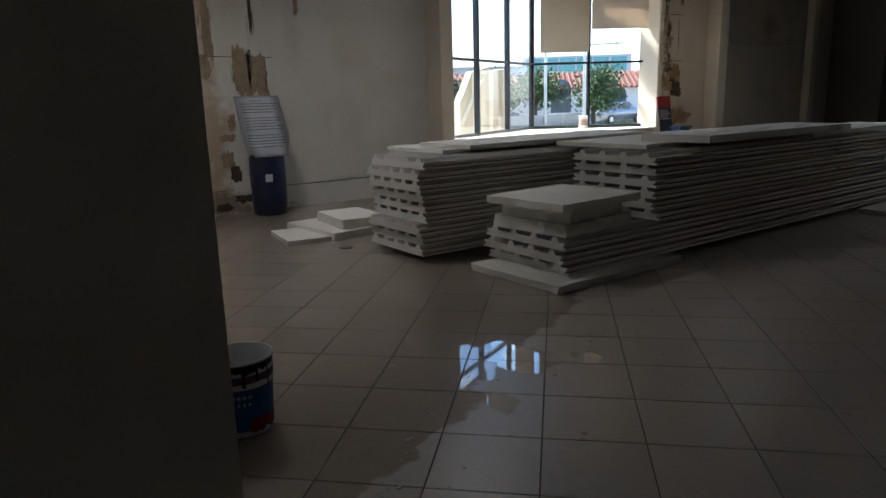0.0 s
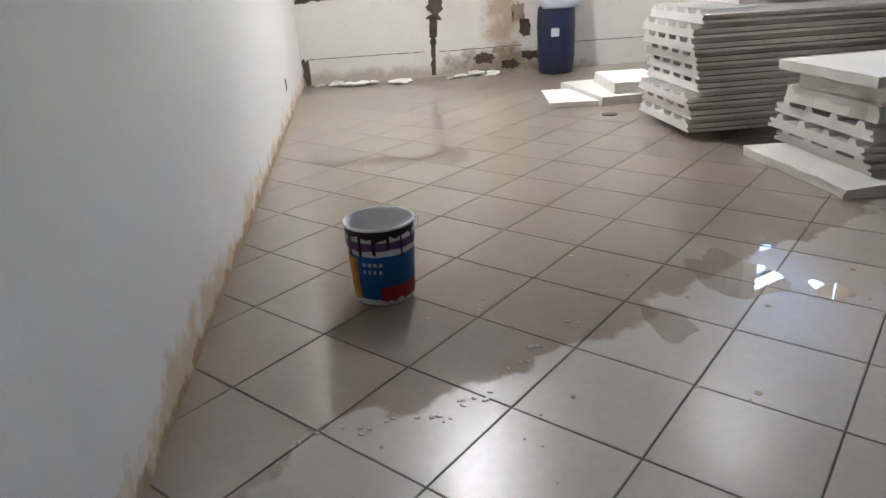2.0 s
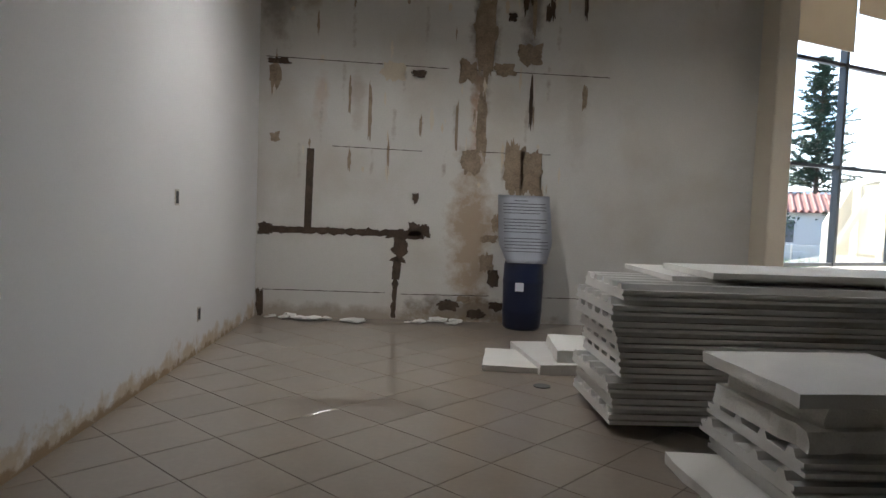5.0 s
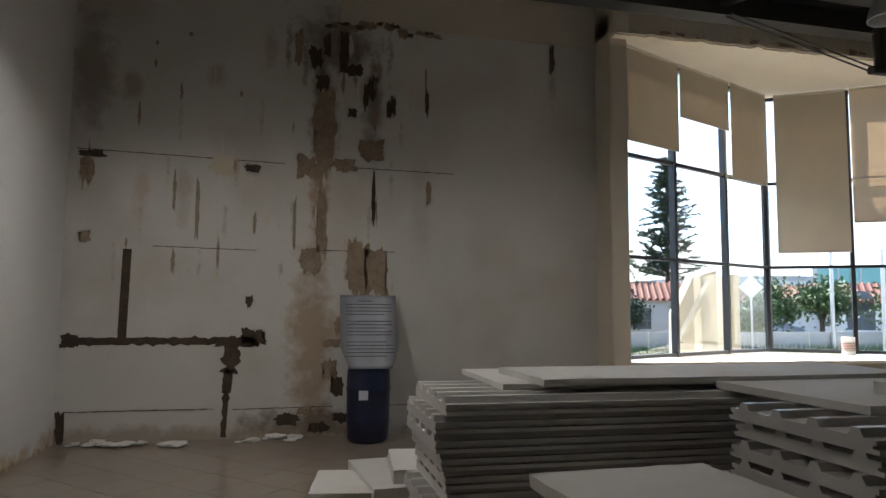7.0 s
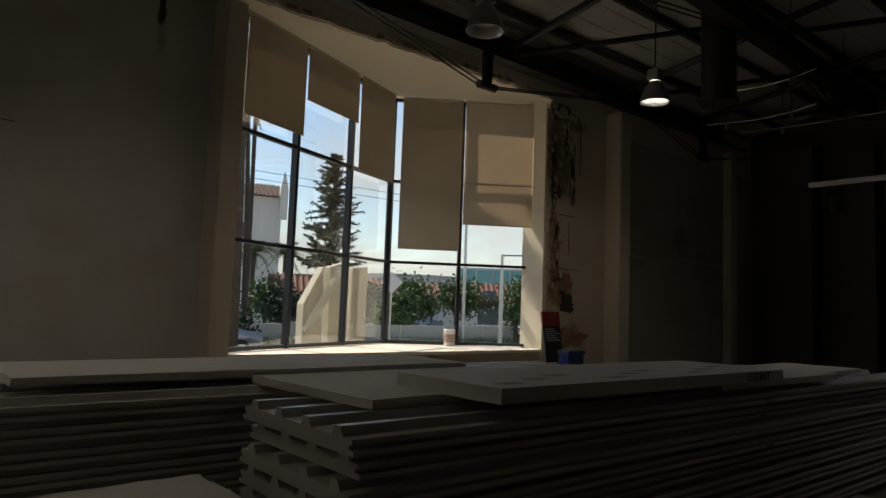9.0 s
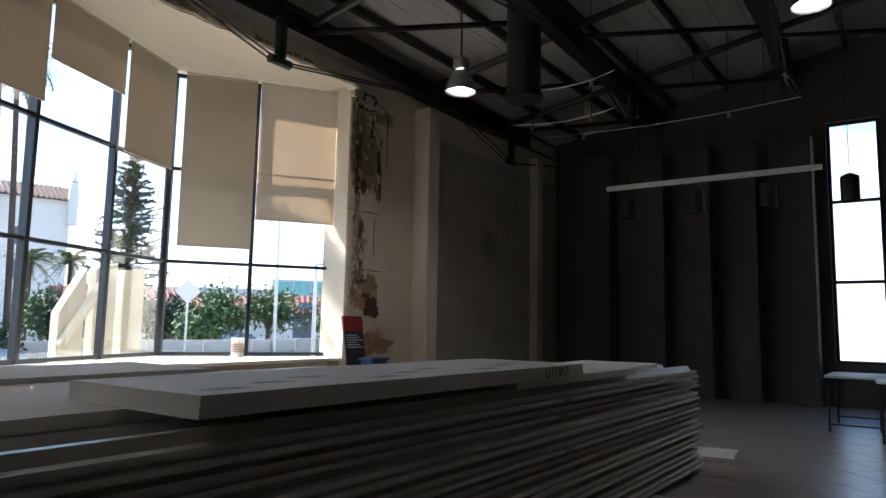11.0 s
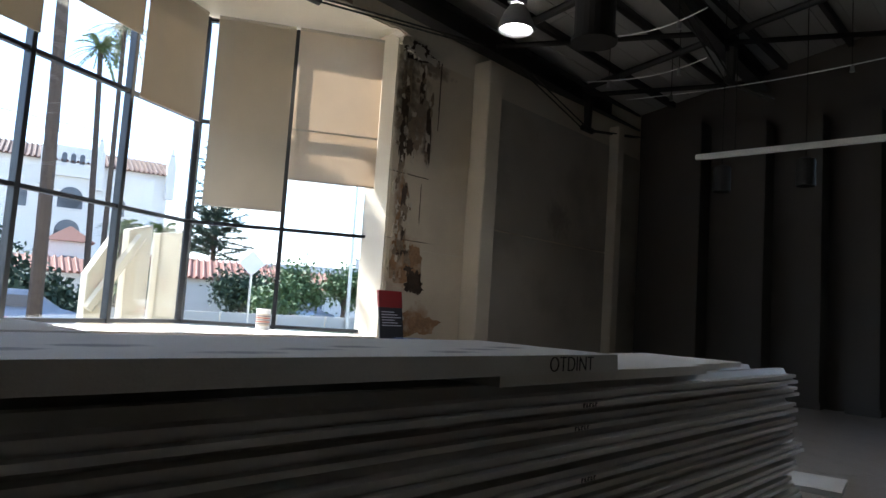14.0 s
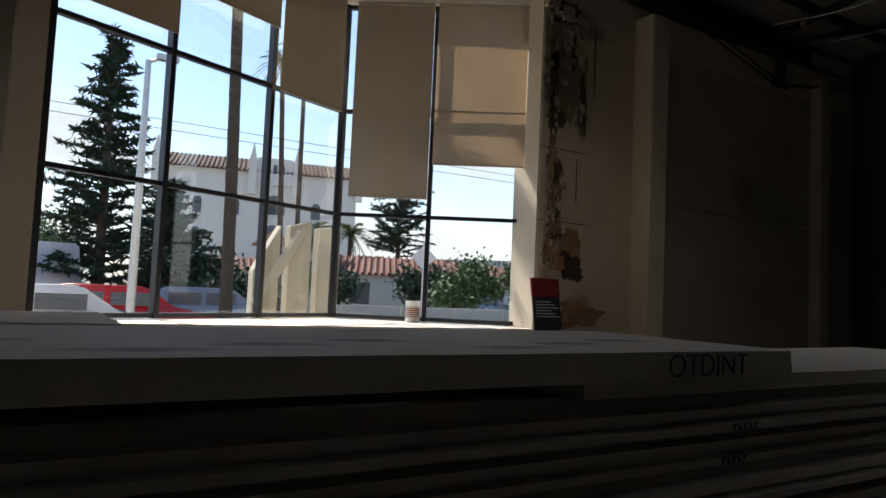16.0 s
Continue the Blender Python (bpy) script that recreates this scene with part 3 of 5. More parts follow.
add_rod(bm, (12.38, 7.2, 4.5), (12.38, 7.2, 6.2), 0.24, 0.24, 24)
add_rod(bm, (12.38, 7.2, 4.46), (12.38, 7.2, 4.52), 0.27, 0.27, 24)
tagged(finish("air_duct", bm, M_STEEL, False), "dark round duct hanging from the roof", "duct")
for k, (x, y0, y1, z) in enumerate([(14.2, 8.4, 6.6, 4.75), (15.8, 8.6, 4.2, 4.95), (13.2, 7.9, 6.2, 4.95)]):
    cd = thing("track_rail", "thin pale lighting track hung below the roof", "lighting track", "lighting tracks")
    bm = bmesh.new()
    pts = [Vector((x + 0.25 * math.sin(i / 12 * 3.1), y0 + (y1 - y0) * i / 12, z)) for i in range(13)]
    for a, b in zip(pts, pts[1:]):
        add_rod(bm, a, b, 0.009, sides=6)
    part("rail", bm, M_TUBE, cd)
    for i in (2, 9):
        bm = bmesh.new()
        add_rod(bm, pts[i], pts[i] + Vector((0, 0, 1.9)), 0.006, sides=5)
        part("hanger", bm, M_STEEL, cd)
        bm = bmesh.new()
        add_rod(bm, pts[i] - Vector((0, 0, 0.10)), pts[i], 0.035, 0.02, 10)
        part("spot", bm, M_METAL, cd)


# ---- lamps ----
def high_bay(x, y, z, first=None):
    at = pose(x, y, z)
    if first:
        return copy_thing(first, at)
    lamp = thing("pendant_lamp", "bell-shaped metal high-bay lamp, switched on, hanging from the roof", "lamp", "high-bay lamps", at=at)
    bm = bmesh.new()
    lathe(bm, [(0.197, 0.0), (0.202, 0.01), (0.198, 0.03), (0.182, 0.1), (0.145, 0.19), (0.09, 0.27), (0.07, 0.29), (0.062, 0.285), (0.085, 0.25), (0.138, 0.17), (0.176, 0.08), (0.19, 0.0), (0.197, 0.0)])
    part("shade", bm, M_SHADE, lamp, smooth=True)
    bm = bmesh.new()
    bmesh.ops.create_cone(bm, cap_ends=True, segments=32, radius1=0.15, radius2=0.15, depth=0.012, matrix=Matrix.Translation((0, 0, 0.12)))
    part("lens", bm, M_LAMP, lamp, "glowing warm white lens")
    box_part("ballast", (-0.09, 0.09, -0.08, 0.08, 0.30, 0.46), M_METAL, lamp, 0.015)
    bm = bmesh.new()
    add_rod(bm, (0, 0, 0.27), (0, 0, 0.32), 0.05, sides=12)
    part("neck", bm, M_METAL, lamp)
    bm = bmesh.new()
    add_rod(bm, (0, 0, 0.46), (0, 0, 1.98), 0.012, sides=6)
    part("stem", bm, M_STEEL, lamp)
    return lamp


lamp0 = high_bay(11.33, 7.55, 4.32)
for x, y in ((8.05, 7.45), (4.9, 7.5), (1.7, 7.5), (12.05, 3.6)):
    lamp_ = high_bay(x, y, 4.32 if y > 5 else 4.72, lamp0)
    # the corner lamp burns brightest, one in the row is out
    if x < 2 or x == 8.05:
        for piece in lamp_.children:
            if piece.name.startswith("lens"):
                piece.data = piece.data.copy()
                piece.data.materials[0] = M_LAMPNEW if x < 2 else M_SHADE
        if x == 8.05:
            tagged(lamp_, "bell-shaped metal high-bay lamp, switched off, hanging from the roof", "lamp", "high-bay lamps")
lt = thing("linear_light", "long white linear light hung on two cables", "lamp")
box_part("housing", (15.26, 15.34, 3.9, 7.16, 3.66, 3.74), M_TUBE, lt, 0.01)
for y in (4.4, 6.6):
    bm = bmesh.new()
    add_rod(bm, (15.3, y, 3.74), (15.3, y, 6.8), 0.006, sides=5)
    part("cable", bm, M_STEEL, lt)
for y in (6.85, 5.73, 4.66, 3.58):
    pl = thing("pendant_light", "small dark cylinder pendant on a thin cable, unlit", "lamp", "cylinder pendants", at=pose(15.5, y, 3.2))
    bm = bmesh.new()
    lathe(bm, [(0.0, 0.4), (0.05, 0.4), (0.12, 0.36), (0.125, 0.34), (0.125, 0.0), (0.115, 0.0), (0.115, 0.2), (0, 0.2)], 20)
    part("shade", bm, M_STEEL, pl)
    bm = bmesh.new()
    add_rod(bm, (0, 0, 0.4), (0, 0, 3.62), 0.006, sides=5)
    part("cable", bm, M_STEEL, pl)


# ---- stacked roof panels ----
def panel_mesh(bm, x0, x1, y0, y1, z, core, ribs, rib_h):
    """Insulated roof panel along x: flat core with trapezoid ribs on its top sheet."""
    w = y1 - y0
    prof = [(y0, z), (y1, z), (y1, z + core * 0.34), (y1 - 0.035, z + core * 0.38), (y1 - 0.035, z + core * 0.6), (y1 - 0.014, z + core * 0.64), (y1 - 0.014, z + core)]
    for k in reversed(range(ribs)):
        c = y0 + w * (k + 0.5) / ribs
        prof += [(c + 0.045, z + core), (c + 0.022, z + core + rib_h), (c - 0.022, z + core + rib_h), (c - 0.045, z + core)]
    prof += [(y0 + 0.014, z + core), (y0 + 0.014, z + core * 0.64), (y0 + 0.035, z + core * 0.6), (y0 + 0.035, z + core * 0.38), (y0, z + core * 0.34)]
    a = [bm.verts.new((x0, y, zz)) for y, zz in prof]
    b = [bm.verts.new((x1, y, zz)) for y, zz in prof]
    bm.faces.new(a)
    bm.faces.new(b[::-1])
    for k in range(len(a)):
        j = (k + 1) % len(a)
        bm.faces.new((a[k], b[k], b[j], a[j]))


def roof_panel(x0, x1, y0, y1, z, group, core=0.062, ribs=4, rib_h=0.038, mark=0.0):
    bm = bmesh.new()
    panel_mesh(bm, x0, x1, y0, y1, z, core, ribs, rib_h)
    # shallow lines pressed along the near and far edges
    ob = tagged(finish("roof_panel", bm, M_PANELSHEET), "long white insulated roof panel with trapezoid ribs, stacked", "roof panel", group)
    if mark:
        bm = bmesh.new()
        for k in range(5):
            add_box(bm, mark + 0.024 * k, mark + 0.024 * k + 0.008, y0 - 0.0015, y0 + 0.001, z + 0.002, z + 0.02)
            add_box(bm, mark + 0.024 * k + 0.007, mark + 0.024 * k + 0.016, y0 - 0.0015, y0 + 0.001, z + (0.002 if k % 2 else 0.014), z + (0.008 if k % 2 else 0.02))
        part("print_mark", bm, M_BLACKINK, ob, "small black printing")


rnd = random.Random(4)
for k in range(9):
    dx, dy = rnd.uniform(-0.05, 0.05), rnd.uniform(-0.02, 0.02)
    roof_panel(3.24 + dx, 8.3 + dx, 5.93 + dy, 6.9 + dy, 0.06 + k * 0.1, "first stack of panels", ribs=5)
for k in range(3):
    dx, dy = rnd.uniform(-0.05, 0.05), rnd.uniform(-0.02, 0.02)
    roof_panel(3.66 + dx, 11.0 + dx * 3, 4.55 + dy, 5.55 + dy, 0.065 + k * 0.1, "second stack of panels", ribs=4)
for k in range(6):
    dx, dy = rnd.uniform(-0.07, 0.07), rnd.uniform(-0.03, 0.03)
    roof_panel(4.82 + dx, 11.1 + dx * 3, 4.6 + dy, 5.6 + dy, 0.365 + k * 0.1, "second stack of panels", ribs=4, mark=8.14 if k in (2, 4, 5) else 0.0)


def slab(name, x0, x1, y0, y1, z0, z1, turn, mat, label, category, group="", rough=0.012, seed=0):
    """Foam-cored board with slightly broken edges."""
    bm = bmesh.new()
    add_box(bm, -(x1 - x0) / 2, (x1 - x0) / 2, -(y1 - y0) / 2, (y1 - y0) / 2, 0, z1 - z0)
    bmesh.ops.subdivide_edges(bm, edges=list(bm.edges), cuts=7, use_grid_fill=True)
    for v in bm.verts:
        p = v.co * 9 + Vector((seed * 7.3, 0, 0))
        e = rough if z1 - z0 > 0.03 else rough * 0.5
        v.co.x += e * noise.noise(p)
        v.co.y += e * noise.noise(p + Vector((31, 0, 0)))
        if v.co.z > 0.001:
            v.co.z += e * 0.25 * noise.noise(p + Vector((0, 17, 0)))
    ob = tagged(finish(name, bm, mat), label, category, group)
    ob.matrix_basis = pose((x0 + x1) / 2, (y0 + y1) / 2, z0, 0, 0, turn)
    return ob


# boards lying on the stacks
slab("foam_board", 3.7, 6.4, 6.25, 7.3, 0.962, 0.998, 0, M_FOAM, "long white board lying on the stack of panels", "board", "boards on the stacks", seed=1)
slab("foam_board", 3.9, 6.75, 6.1, 6.95, 1.0, 1.042, 1.0, M_FOAM, "long white board lying on another board", "board", "boards on the stacks", seed=2)
slab("foam_board", 5.12, 6.75, 5.0, 6.12, 0.968, 1.012, 3, M_FOAM, "white board laid askew on the panel stack", "board", "boards on the stacks", seed=3)
slab("foam_board", 7.6, 9.5, 4.62, 5.45, 0.968, 1.012, 0.5, M_FOAM, "white board under a marked board", "board", "boards on the stacks", seed=4)
marked = slab("foam_board", 5.58, 8.38, 4.57, 5.36, 1.014, 1.085, 0, M_FOAMMARK, "thick white board with black marker letters on its edge", "board", "boards on the stacks", seed=5, rough=0.006)
slab("panel_offcut", 9.6, 10.6, 4.8, 5.5, 0.968, 1.0, 2, M_FOAM, "pale offcut lying at the far end of the stack", "board", "boards on the stacks", seed=9)


def text(name, body, size, m, mat, label, parent=None, depth=0.0015):
    cu = bpy.data.curves.new(name, "FONT")
    cu.offset = -0.0015
    cu.body, cu.size, cu.extrude, cu.align_x, cu.align_y = body, size, depth, "CENTER", "CENTER"
    ob = new(name, cu)
    dg = bpy.context.evaluated_depsgraph_get()
    me = bpy.data.meshes.new_from_object(ob.evaluated_get(dg))
    bpy.data.objects.remove(ob)
    me.materials.append(mat)
    ob = new(name, me)
    ob.matrix_basis = m
    if parent:
        ob.parent = parent
    return tagged(ob, label)


text("lettering", "OTDINT", 0.085, pose(1.02, -0.404, 0.034, 90, 0, 0), M_BLACKINK, "black hand-marked letters", marked)

# cut foam pile on the low end of the second stack
slab("foam_block", 3.68, 4.55, 4.62, 5.45, 0.367, 0.47, 4, M_FOAMEDGE, "broken white foam block on the low panel stack", "foam block", "cut foam pile", 0.03, 11)
slab("foam_block", 3.74, 4.5, 4.66, 5.4, 0.472, 0.585, 7, M_FOAMEDGE, "broken white foam block in a pile", "foam block", "cut foam pile", 0.03, 12)
slab("foam_board", 3.6, 4.6, 4.56, 5.46, 0.588, 0.65, 3, M_FOAM, "square white foam board on top of a pile", "board", "cut foam pile", 0.015, 13)
slab("foam_board", 3.4, 5.0, 4.38, 5.42, 0.002, 0.06, 1, M_FOAM, "broken white board lying flat on the floor", "board", "boards on the floor", 0.04, 14)
slab("foam_board", 2.62, 3.2, 7.5, 8.25, 0.002, 0.05, -8, M_FOAM, "white board lying flat on the tiles", "board", "boards on the floor", 0.01, 15)
slab("panel_offcut", 3.0, 3.75, 7.45, 8.5, 0.002, 0.09, 6, M_PANELSHEET, "short white panel offcut on the floor", "board", "boards on the floor", 0.01, 16)
slab("panel_offcut", 3.25, 3.8, 7.5, 8.3, 0.092, 0.2, -5, M_FOAM, "short white offcut lying on another", "board", "boards on the floor", 0.02, 17)
slab("foam_board", 11.6, 12.2, 4.45, 4.9, 0.002, 0.045, 8, M_FOAM, "pale board on the floor at the end of the stack", "board", "boards on the floor", 0.01, 18)
slab("panel_offcut", 8.6, 9.6, 4.2, 4.5, 0.002, 0.06, 4, M_FOAM, "pale offcut on the floor beside the stack", "board", "boards on the floor", 0.02, 19)

# ---- bucket ----
bk = thing("paint_bucket", "used paint bucket with blue label and dark drips on tiles", "bucket", at=pose(0.75, 3.79, 0, 0, 0, -12))
bm = bmesh.new()
lathe(bm, [(0.0, 0.004), (0.128, 0.004), (0.131, 0.0), (0.134, 0.01), (0.146, 0.25), (0.150, 0.262), (0.150, 0.35), (0.156, 0.352), (0.156, 0.362), (0.147, 0.362), (0.142, 0.26), (0.126, 0.02), (0.0, 0.015)], 48)
part("body", bm, M_PLASTICWHITE, bk, smooth=True)
def band(z0, z1, r0, r1, a0, a1, mat, label, wobble=0.0, steps=40):
    bm = bmesh.new()
    lo, hi = [], []
    for i in range(steps + 1):
        a = a0 + (a1 - a0) * i / steps
        u = wobble * noise.noise(Vector((a * 5, z0 * 10, 2)))
        for rowv, z, r in ((lo, z0 + u, r0), (hi, z1, r1)):
            rowv.append(bm.verts.new((r * math.cos(a), r * math.sin(a), z)))
    for i in range(steps):
        bm.faces.new((lo[i], lo[i + 1], hi[i + 1], hi[i]))
    r = bmesh.ops.solidify(bm, geom=bm.faces[:], thickness=-0.0008)
    return part("label_band", bm, mat, bk, label)
band(0.03, 0.235, 0.1365, 0.1465, -3.0, 1.1, M_BLUELABEL, "blue printed label")
band(0.022, 0.09, 0.1375, 0.1410, -1.5, 1.1, M_REDLABEL, "dark red foot of the label", 0.02)
band(0.022, 0.225, 0.1378, 0.1475, -3.1, -2.2, M_ORANGE, "orange side of the label", 0.01)
band(0.262, 0.30, 0.1512, 0.1512, -3.1, 3.1, M_PURPLE, "purple band with drips", 0.008)
band(0.318, 0.352, 0.1516, 0.1518, -3.1, 3.1, M_BLACKDRIP, "dark paint run below the rim", 0.03, 90)
for k in range(9):
    a = -2.9 + k * 0.42
    band(0.27 - 0.05 * rnd.random(), 0.345, 0.1522, 0.1522, a, a + 0.06 + 0.1 * rnd.random(), M_BLACKDRIP, "black paint drip", 0.02, 6)
for z, wd in ((0.19, 0.11), (0.155, 0.07)):
    for k in range(4):
        a = -2.0 + k * 0.17
        band(z, z + 0.016, 0.1452 if z > 0.17 else 0.1436, 0.1456 if z > 0.17 else 0.144, a, a + wd, M_PLASTICWHITE, "white bar of lettering", 0, 4)
bm = bmesh.new()
prev = None
for i in range(17):
    a = math.pi * i / 16
    p = Vector((0.157 * math.cos(a), -0.05 * math.sin(a) - 0.01, 0.325 - 0.15 * math.sin(a)))
    p = p if abs(p.x) > 0.001 else p
    if prev is not None:
        add_rod(bm, prev, p, 0.0025, sides=6)
    prev = p
hb = part("handle", bm, M_METAL, bk, "thin wire handle hanging down")
hb.matrix_basis = pose(0, 0, 0, 0, 0, 180) @ pose(0, -0.115, 0)

# ---- drum with a notice ----
dr = thing("plastic_drum", "navy blue plastic drum standing against the damp wall", "drum", at=pose(3.27, 9.78, 0))
bm = bmesh.new()
lathe(bm, [(0.0, 0.01), (0.2, 0.0), (0.225, 0.03), (0.235, 0.2), (0.24, 0.22), (0.235, 0.24), (0.24, 0.55), (0.247, 0.57), (0.24, 0.59), (0.235, 0.76), (0.225, 0.80), (0.21, 0.82), (0.0, 0.82)], 40)
part("body", bm, M_BLUEDRUM, dr, smooth=True)
box_part("sticker", (-0.13, -0.03, -0.243, -0.237, 0.47, 0.57), M_PAPER, dr, 0, "small white label")
nt = thing("notice_sheet", "large white printed notice with rows of text, standing on the drum", "notice")
bm = bmesh.new()
n = 20
rows = []
for i in range(n + 1):
    u = i / n
    z = 0.80 + 0.80 * u
    hw = 0.235 + 0.085 * min(1, u / 0.28)
    y = 9.55 + 0.42 * u ** 0.8
    rows.append([bm.verts.new((3.27 + s * hw, y + 0.02 * s * s + 0.01 * math.sin(7 * u + s), z)) for s in (-1, -0.5, 0, 0.5, 1)])
for a, b in zip(rows, rows[1:]):
    for k in range(4):
        bm.faces.new((a[k], a[k + 1], b[k + 1], b[k]))
bmesh.ops.solidify(bm, geom=bm.faces[:], thickness=0.004)
part("sheet", bm, M_PAPER, nt, smooth=True)
for i in range(17):
    u = 0.16 + 0.8 * i / 17
    if i in (5, 11):
        continue
    z, y = 0.80 + 0.80 * u, 9.55 + 0.42 * u ** 0.8 - 0.012
    w = 0.26 if i < 16 else 0.12
    bm = bmesh.new()
    add_box(bm, 3.27 - w, 3.27 + w - (0.08 if i % 4 == 0 else 0), y - 0.002, y, z, z + 0.008)
    part("text_line", bm, M_INK, nt)

# ---- damage on the damp wall ----
def ragged(name, cx, cz, hw, hh, mat, label, seed, y=YA, jag=0.35, power=2.5, lift=0.006):
    """Ragged patch standing on the wall; outline is a rounded box broken by noise."""
    bm = bmesh.new()
    pts = []
    steps = 64
    for i in range(steps):
        a = 2 * math.pi * i / steps
        c, s = math.cos(a), math.sin(a)
        r = (abs(c) ** (2 * power) + abs(s) ** (2 * power)) ** (-1 / (2 * power))
        f = 1 + jag * noise.noise(Vector((c * 2.2, s * 2.2, seed * 3.7))) + jag * 0.6 * noise.noise(Vector((c * 7, s * 7, seed)))
        pts.append((cx + hw * r * c * f, cz + hh * r * s * f))
    fr = [bm.verts.new((x, y - lift, z)) for x, z in pts]
    bk_ = [bm.verts.new((x, y + 0.01, z)) for x, z in pts]
    bm.faces.new(fr)
    for i in range(steps):
        j = (i + 1) % steps
        bm.faces.new((fr[i], fr[j], bk_[j], bk_[i]))
    bmesh.ops.triangulate(bm, faces=[f for f in bm.faces if len(f.verts) > 4])
    return tagged(finish(name, bm, mat), label, "wall damage", "wall damage", "structure")


def chase(p, q, w, seed, jag=0.25):
    """Rough-edged groove between two points (x, z) of the damp wall."""
    bm = bmesh.new()
    a, b = Vector(p), Vector(q)
    d = (b - a).normalized()
    nrm = Vector((-d.y, d.x))
    n = max(6, int((b - a).length / 0.035))
    lo, hi = [], []
    for i in range(n + 1):
        c = a + (b - a) * i / n
        for rowv, s in ((lo, -1), (hi, 1)):
            f = w * (1 + jag * noise.noise(Vector((i * 0.5, s * 9, seed))) * 2)
            o = c + nrm * s * f
            rowv.append((bm.verts.new((o.x, YA - 0.005, o.y)), bm.verts.new((o.x, YA + 0.01, o.y))))
    for i in range(n):
        bm.faces.new((lo[i][0], lo[i + 1][0], hi[i + 1][0], hi[i][0]))
        bm.faces.new((lo[i][0], lo[i][1], lo[i + 1][1], lo[i + 1][0]))
        bm.faces.new((hi[i][0], hi[i + 1][0], hi[i + 1][1], hi[i][1]))
    tagged(finish("wall_chase", bm, M_DARKPLASTER), "rough dark groove cut into the plaster wall", "wall damage", "wall chases", "structure")


chase((0.625, 1.10), (0.64, 2.08), 0.045, 1, 0.05)
chase((0.06, 1.075), (2.05, 1.075), 0.04, 2, 0.45)
chase((1.79, 1.04), (1.75, 0.72), 0.085, 3, 0.5)
chase((1.75, 0.76), (1.73, 0.50), 0.05, 5, 0.6)
chase((1.73, 0.55), (1.71, 0.02), 0.03, 4, 0.6)
ragged("bare_patch", 1.78, 1.07, 0.22, 0.055, M_DARKPLASTER, "dark hole hacked into the plaster", 1, jag=0.6)
ragged("bare_patch", 2.0, 1.12, 0.11, 0.085, M_DARKPLASTER, "dark hole hacked into the plaster", 2, jag=0.7)
ragged("bare_patch", 0.12, 1.08, 0.09, 0.06, M_DARKPLASTER, "dark hole hacked into the plaster", 3, jag=0.7)
for cx, cz, hw, hh, mt, sd in [
    (3.16, 1.9, 0.11, 0.30, M_BROWNPLASTER, 4), (3.36, 1.85, 0.14, 0.24, M_BROWNPLASTER, 5), (2.62, 2.0, 0.11, 0.15, M_BROWNPLASTER, 6),
    (2.74, 3.55, 0.13, 0.45, M_BROWNPLASTER, 7), (2.55, 3.1, 0.10, 0.13, M_BROWNPLASTER, 8), (2.98, 3.13, 0.12, 0.07, M_BROWNPLASTER, 9),
    (3.3, 3.33, 0.14, 0.12, M_BROWNPLASTER, 10), (1.93, 3.05, 0.09, 0.04, M_DARKPLASTER, 11), (0.24, 3.12, 0.12, 0.04, M_DARKPLASTER, 12),
    (1.94, 1.52, 0.035, 0.06, M_DARKPLASTER, 13), (0.06, 0.16, 0.04, 0.16, M_DARKPLASTER, 14), (2.86, 0.75, 0.07, 0.12, M_BROWNPLASTER, 15),
    (2.75, 0.10, 0.1, 0.05, M_DARKPLASTER, 16), (3.55, 3.9, 0.03, 0.12, M_DARKPLASTER, 17), (3.33, 2.75, 0.02, 0.28, M_DARKPLASTER, 18),
    (2.42, 4.5, 0.05, 0.20, M_BROWNPLASTER, 19), (2.95, 4.52, 0.05, 0.24, M_DARKPLASTER, 20), (3.3, 4.1, 0.05, 0.14, M_DARKPLASTER, 21),
    (2.62, 4.42, 0.07, 0.12, M_DARKPLASTER, 61), (2.75, 4.58, 0.04, 0.12, M_DARKPLASTER, 62), (3.08, 4.3, 0.09, 0.07, M_DARKPLASTER, 63), (2.7, 4.12, 0.07, 0.09, M_DARKPLASTER, 64),
    (3.22, 4.0, 0.03, 0.16, M_DARKPLASTER, 65), (3.33, 3.85, 0.02, 0.3, M_BROWNPLASTER, 66), (3.06, 3.78, 0.05, 0.05, M_DARKPLASTER, 67), (3.95, 4.2, 0.012, 0.22, M_BROWNPLASTER, 68),
    (3.97, 3.95, 0.02, 0.14, M_DARKPLASTER, 69), (3.5, 3.85, 0.025, 0.1, M_DARKPLASTER, 70),
    (1.62, 3.05, 0.13, 0.1, M_PIER, 75), (0.2, 2.95, 0.07, 0.14, M_BROWNPLASTER, 76),
    (2.95, 1.25, 0.05, 0.10, M_BROWNPLASTER, 77), (2.88, 1.05, 0.1, 0.05, M_BROWNPLASTER, 78), (2.95, 0.55, 0.06, 0.10, M_DARKPLASTER, 79), (3.05, 0.2, 0.14, 0.05, M_DARKPLASTER, 80),
    (2.4, 0.2, 0.12, 0.06, M_DARKPLASTER, 81), (2.6, 0.28, 0.08, 0.04, M_BROWNPLASTER, 82),
    (5.6, 4.65, 0.03, 0.16, M_DARKPLASTER, 22), (1.1, 2.75, 0.015, 0.2, M_BROWNPLASTER, 23), (1.35, 2.55, 0.02, 0.3, M_BROWNPLASTER, 24),
    (2.42, 2.4, 0.015, 0.3, M_BROWNPLASTER, 25), (2.72, 2.5, 0.05, 0.36, M_BROWNPLASTER, 26), (4.0, 2.85, 0.03, 0.15, M_BROWNPLASTER, 27), (0.2, 2.2, 0.05, 0.05, M_BROWNPLASTER, 28)]:
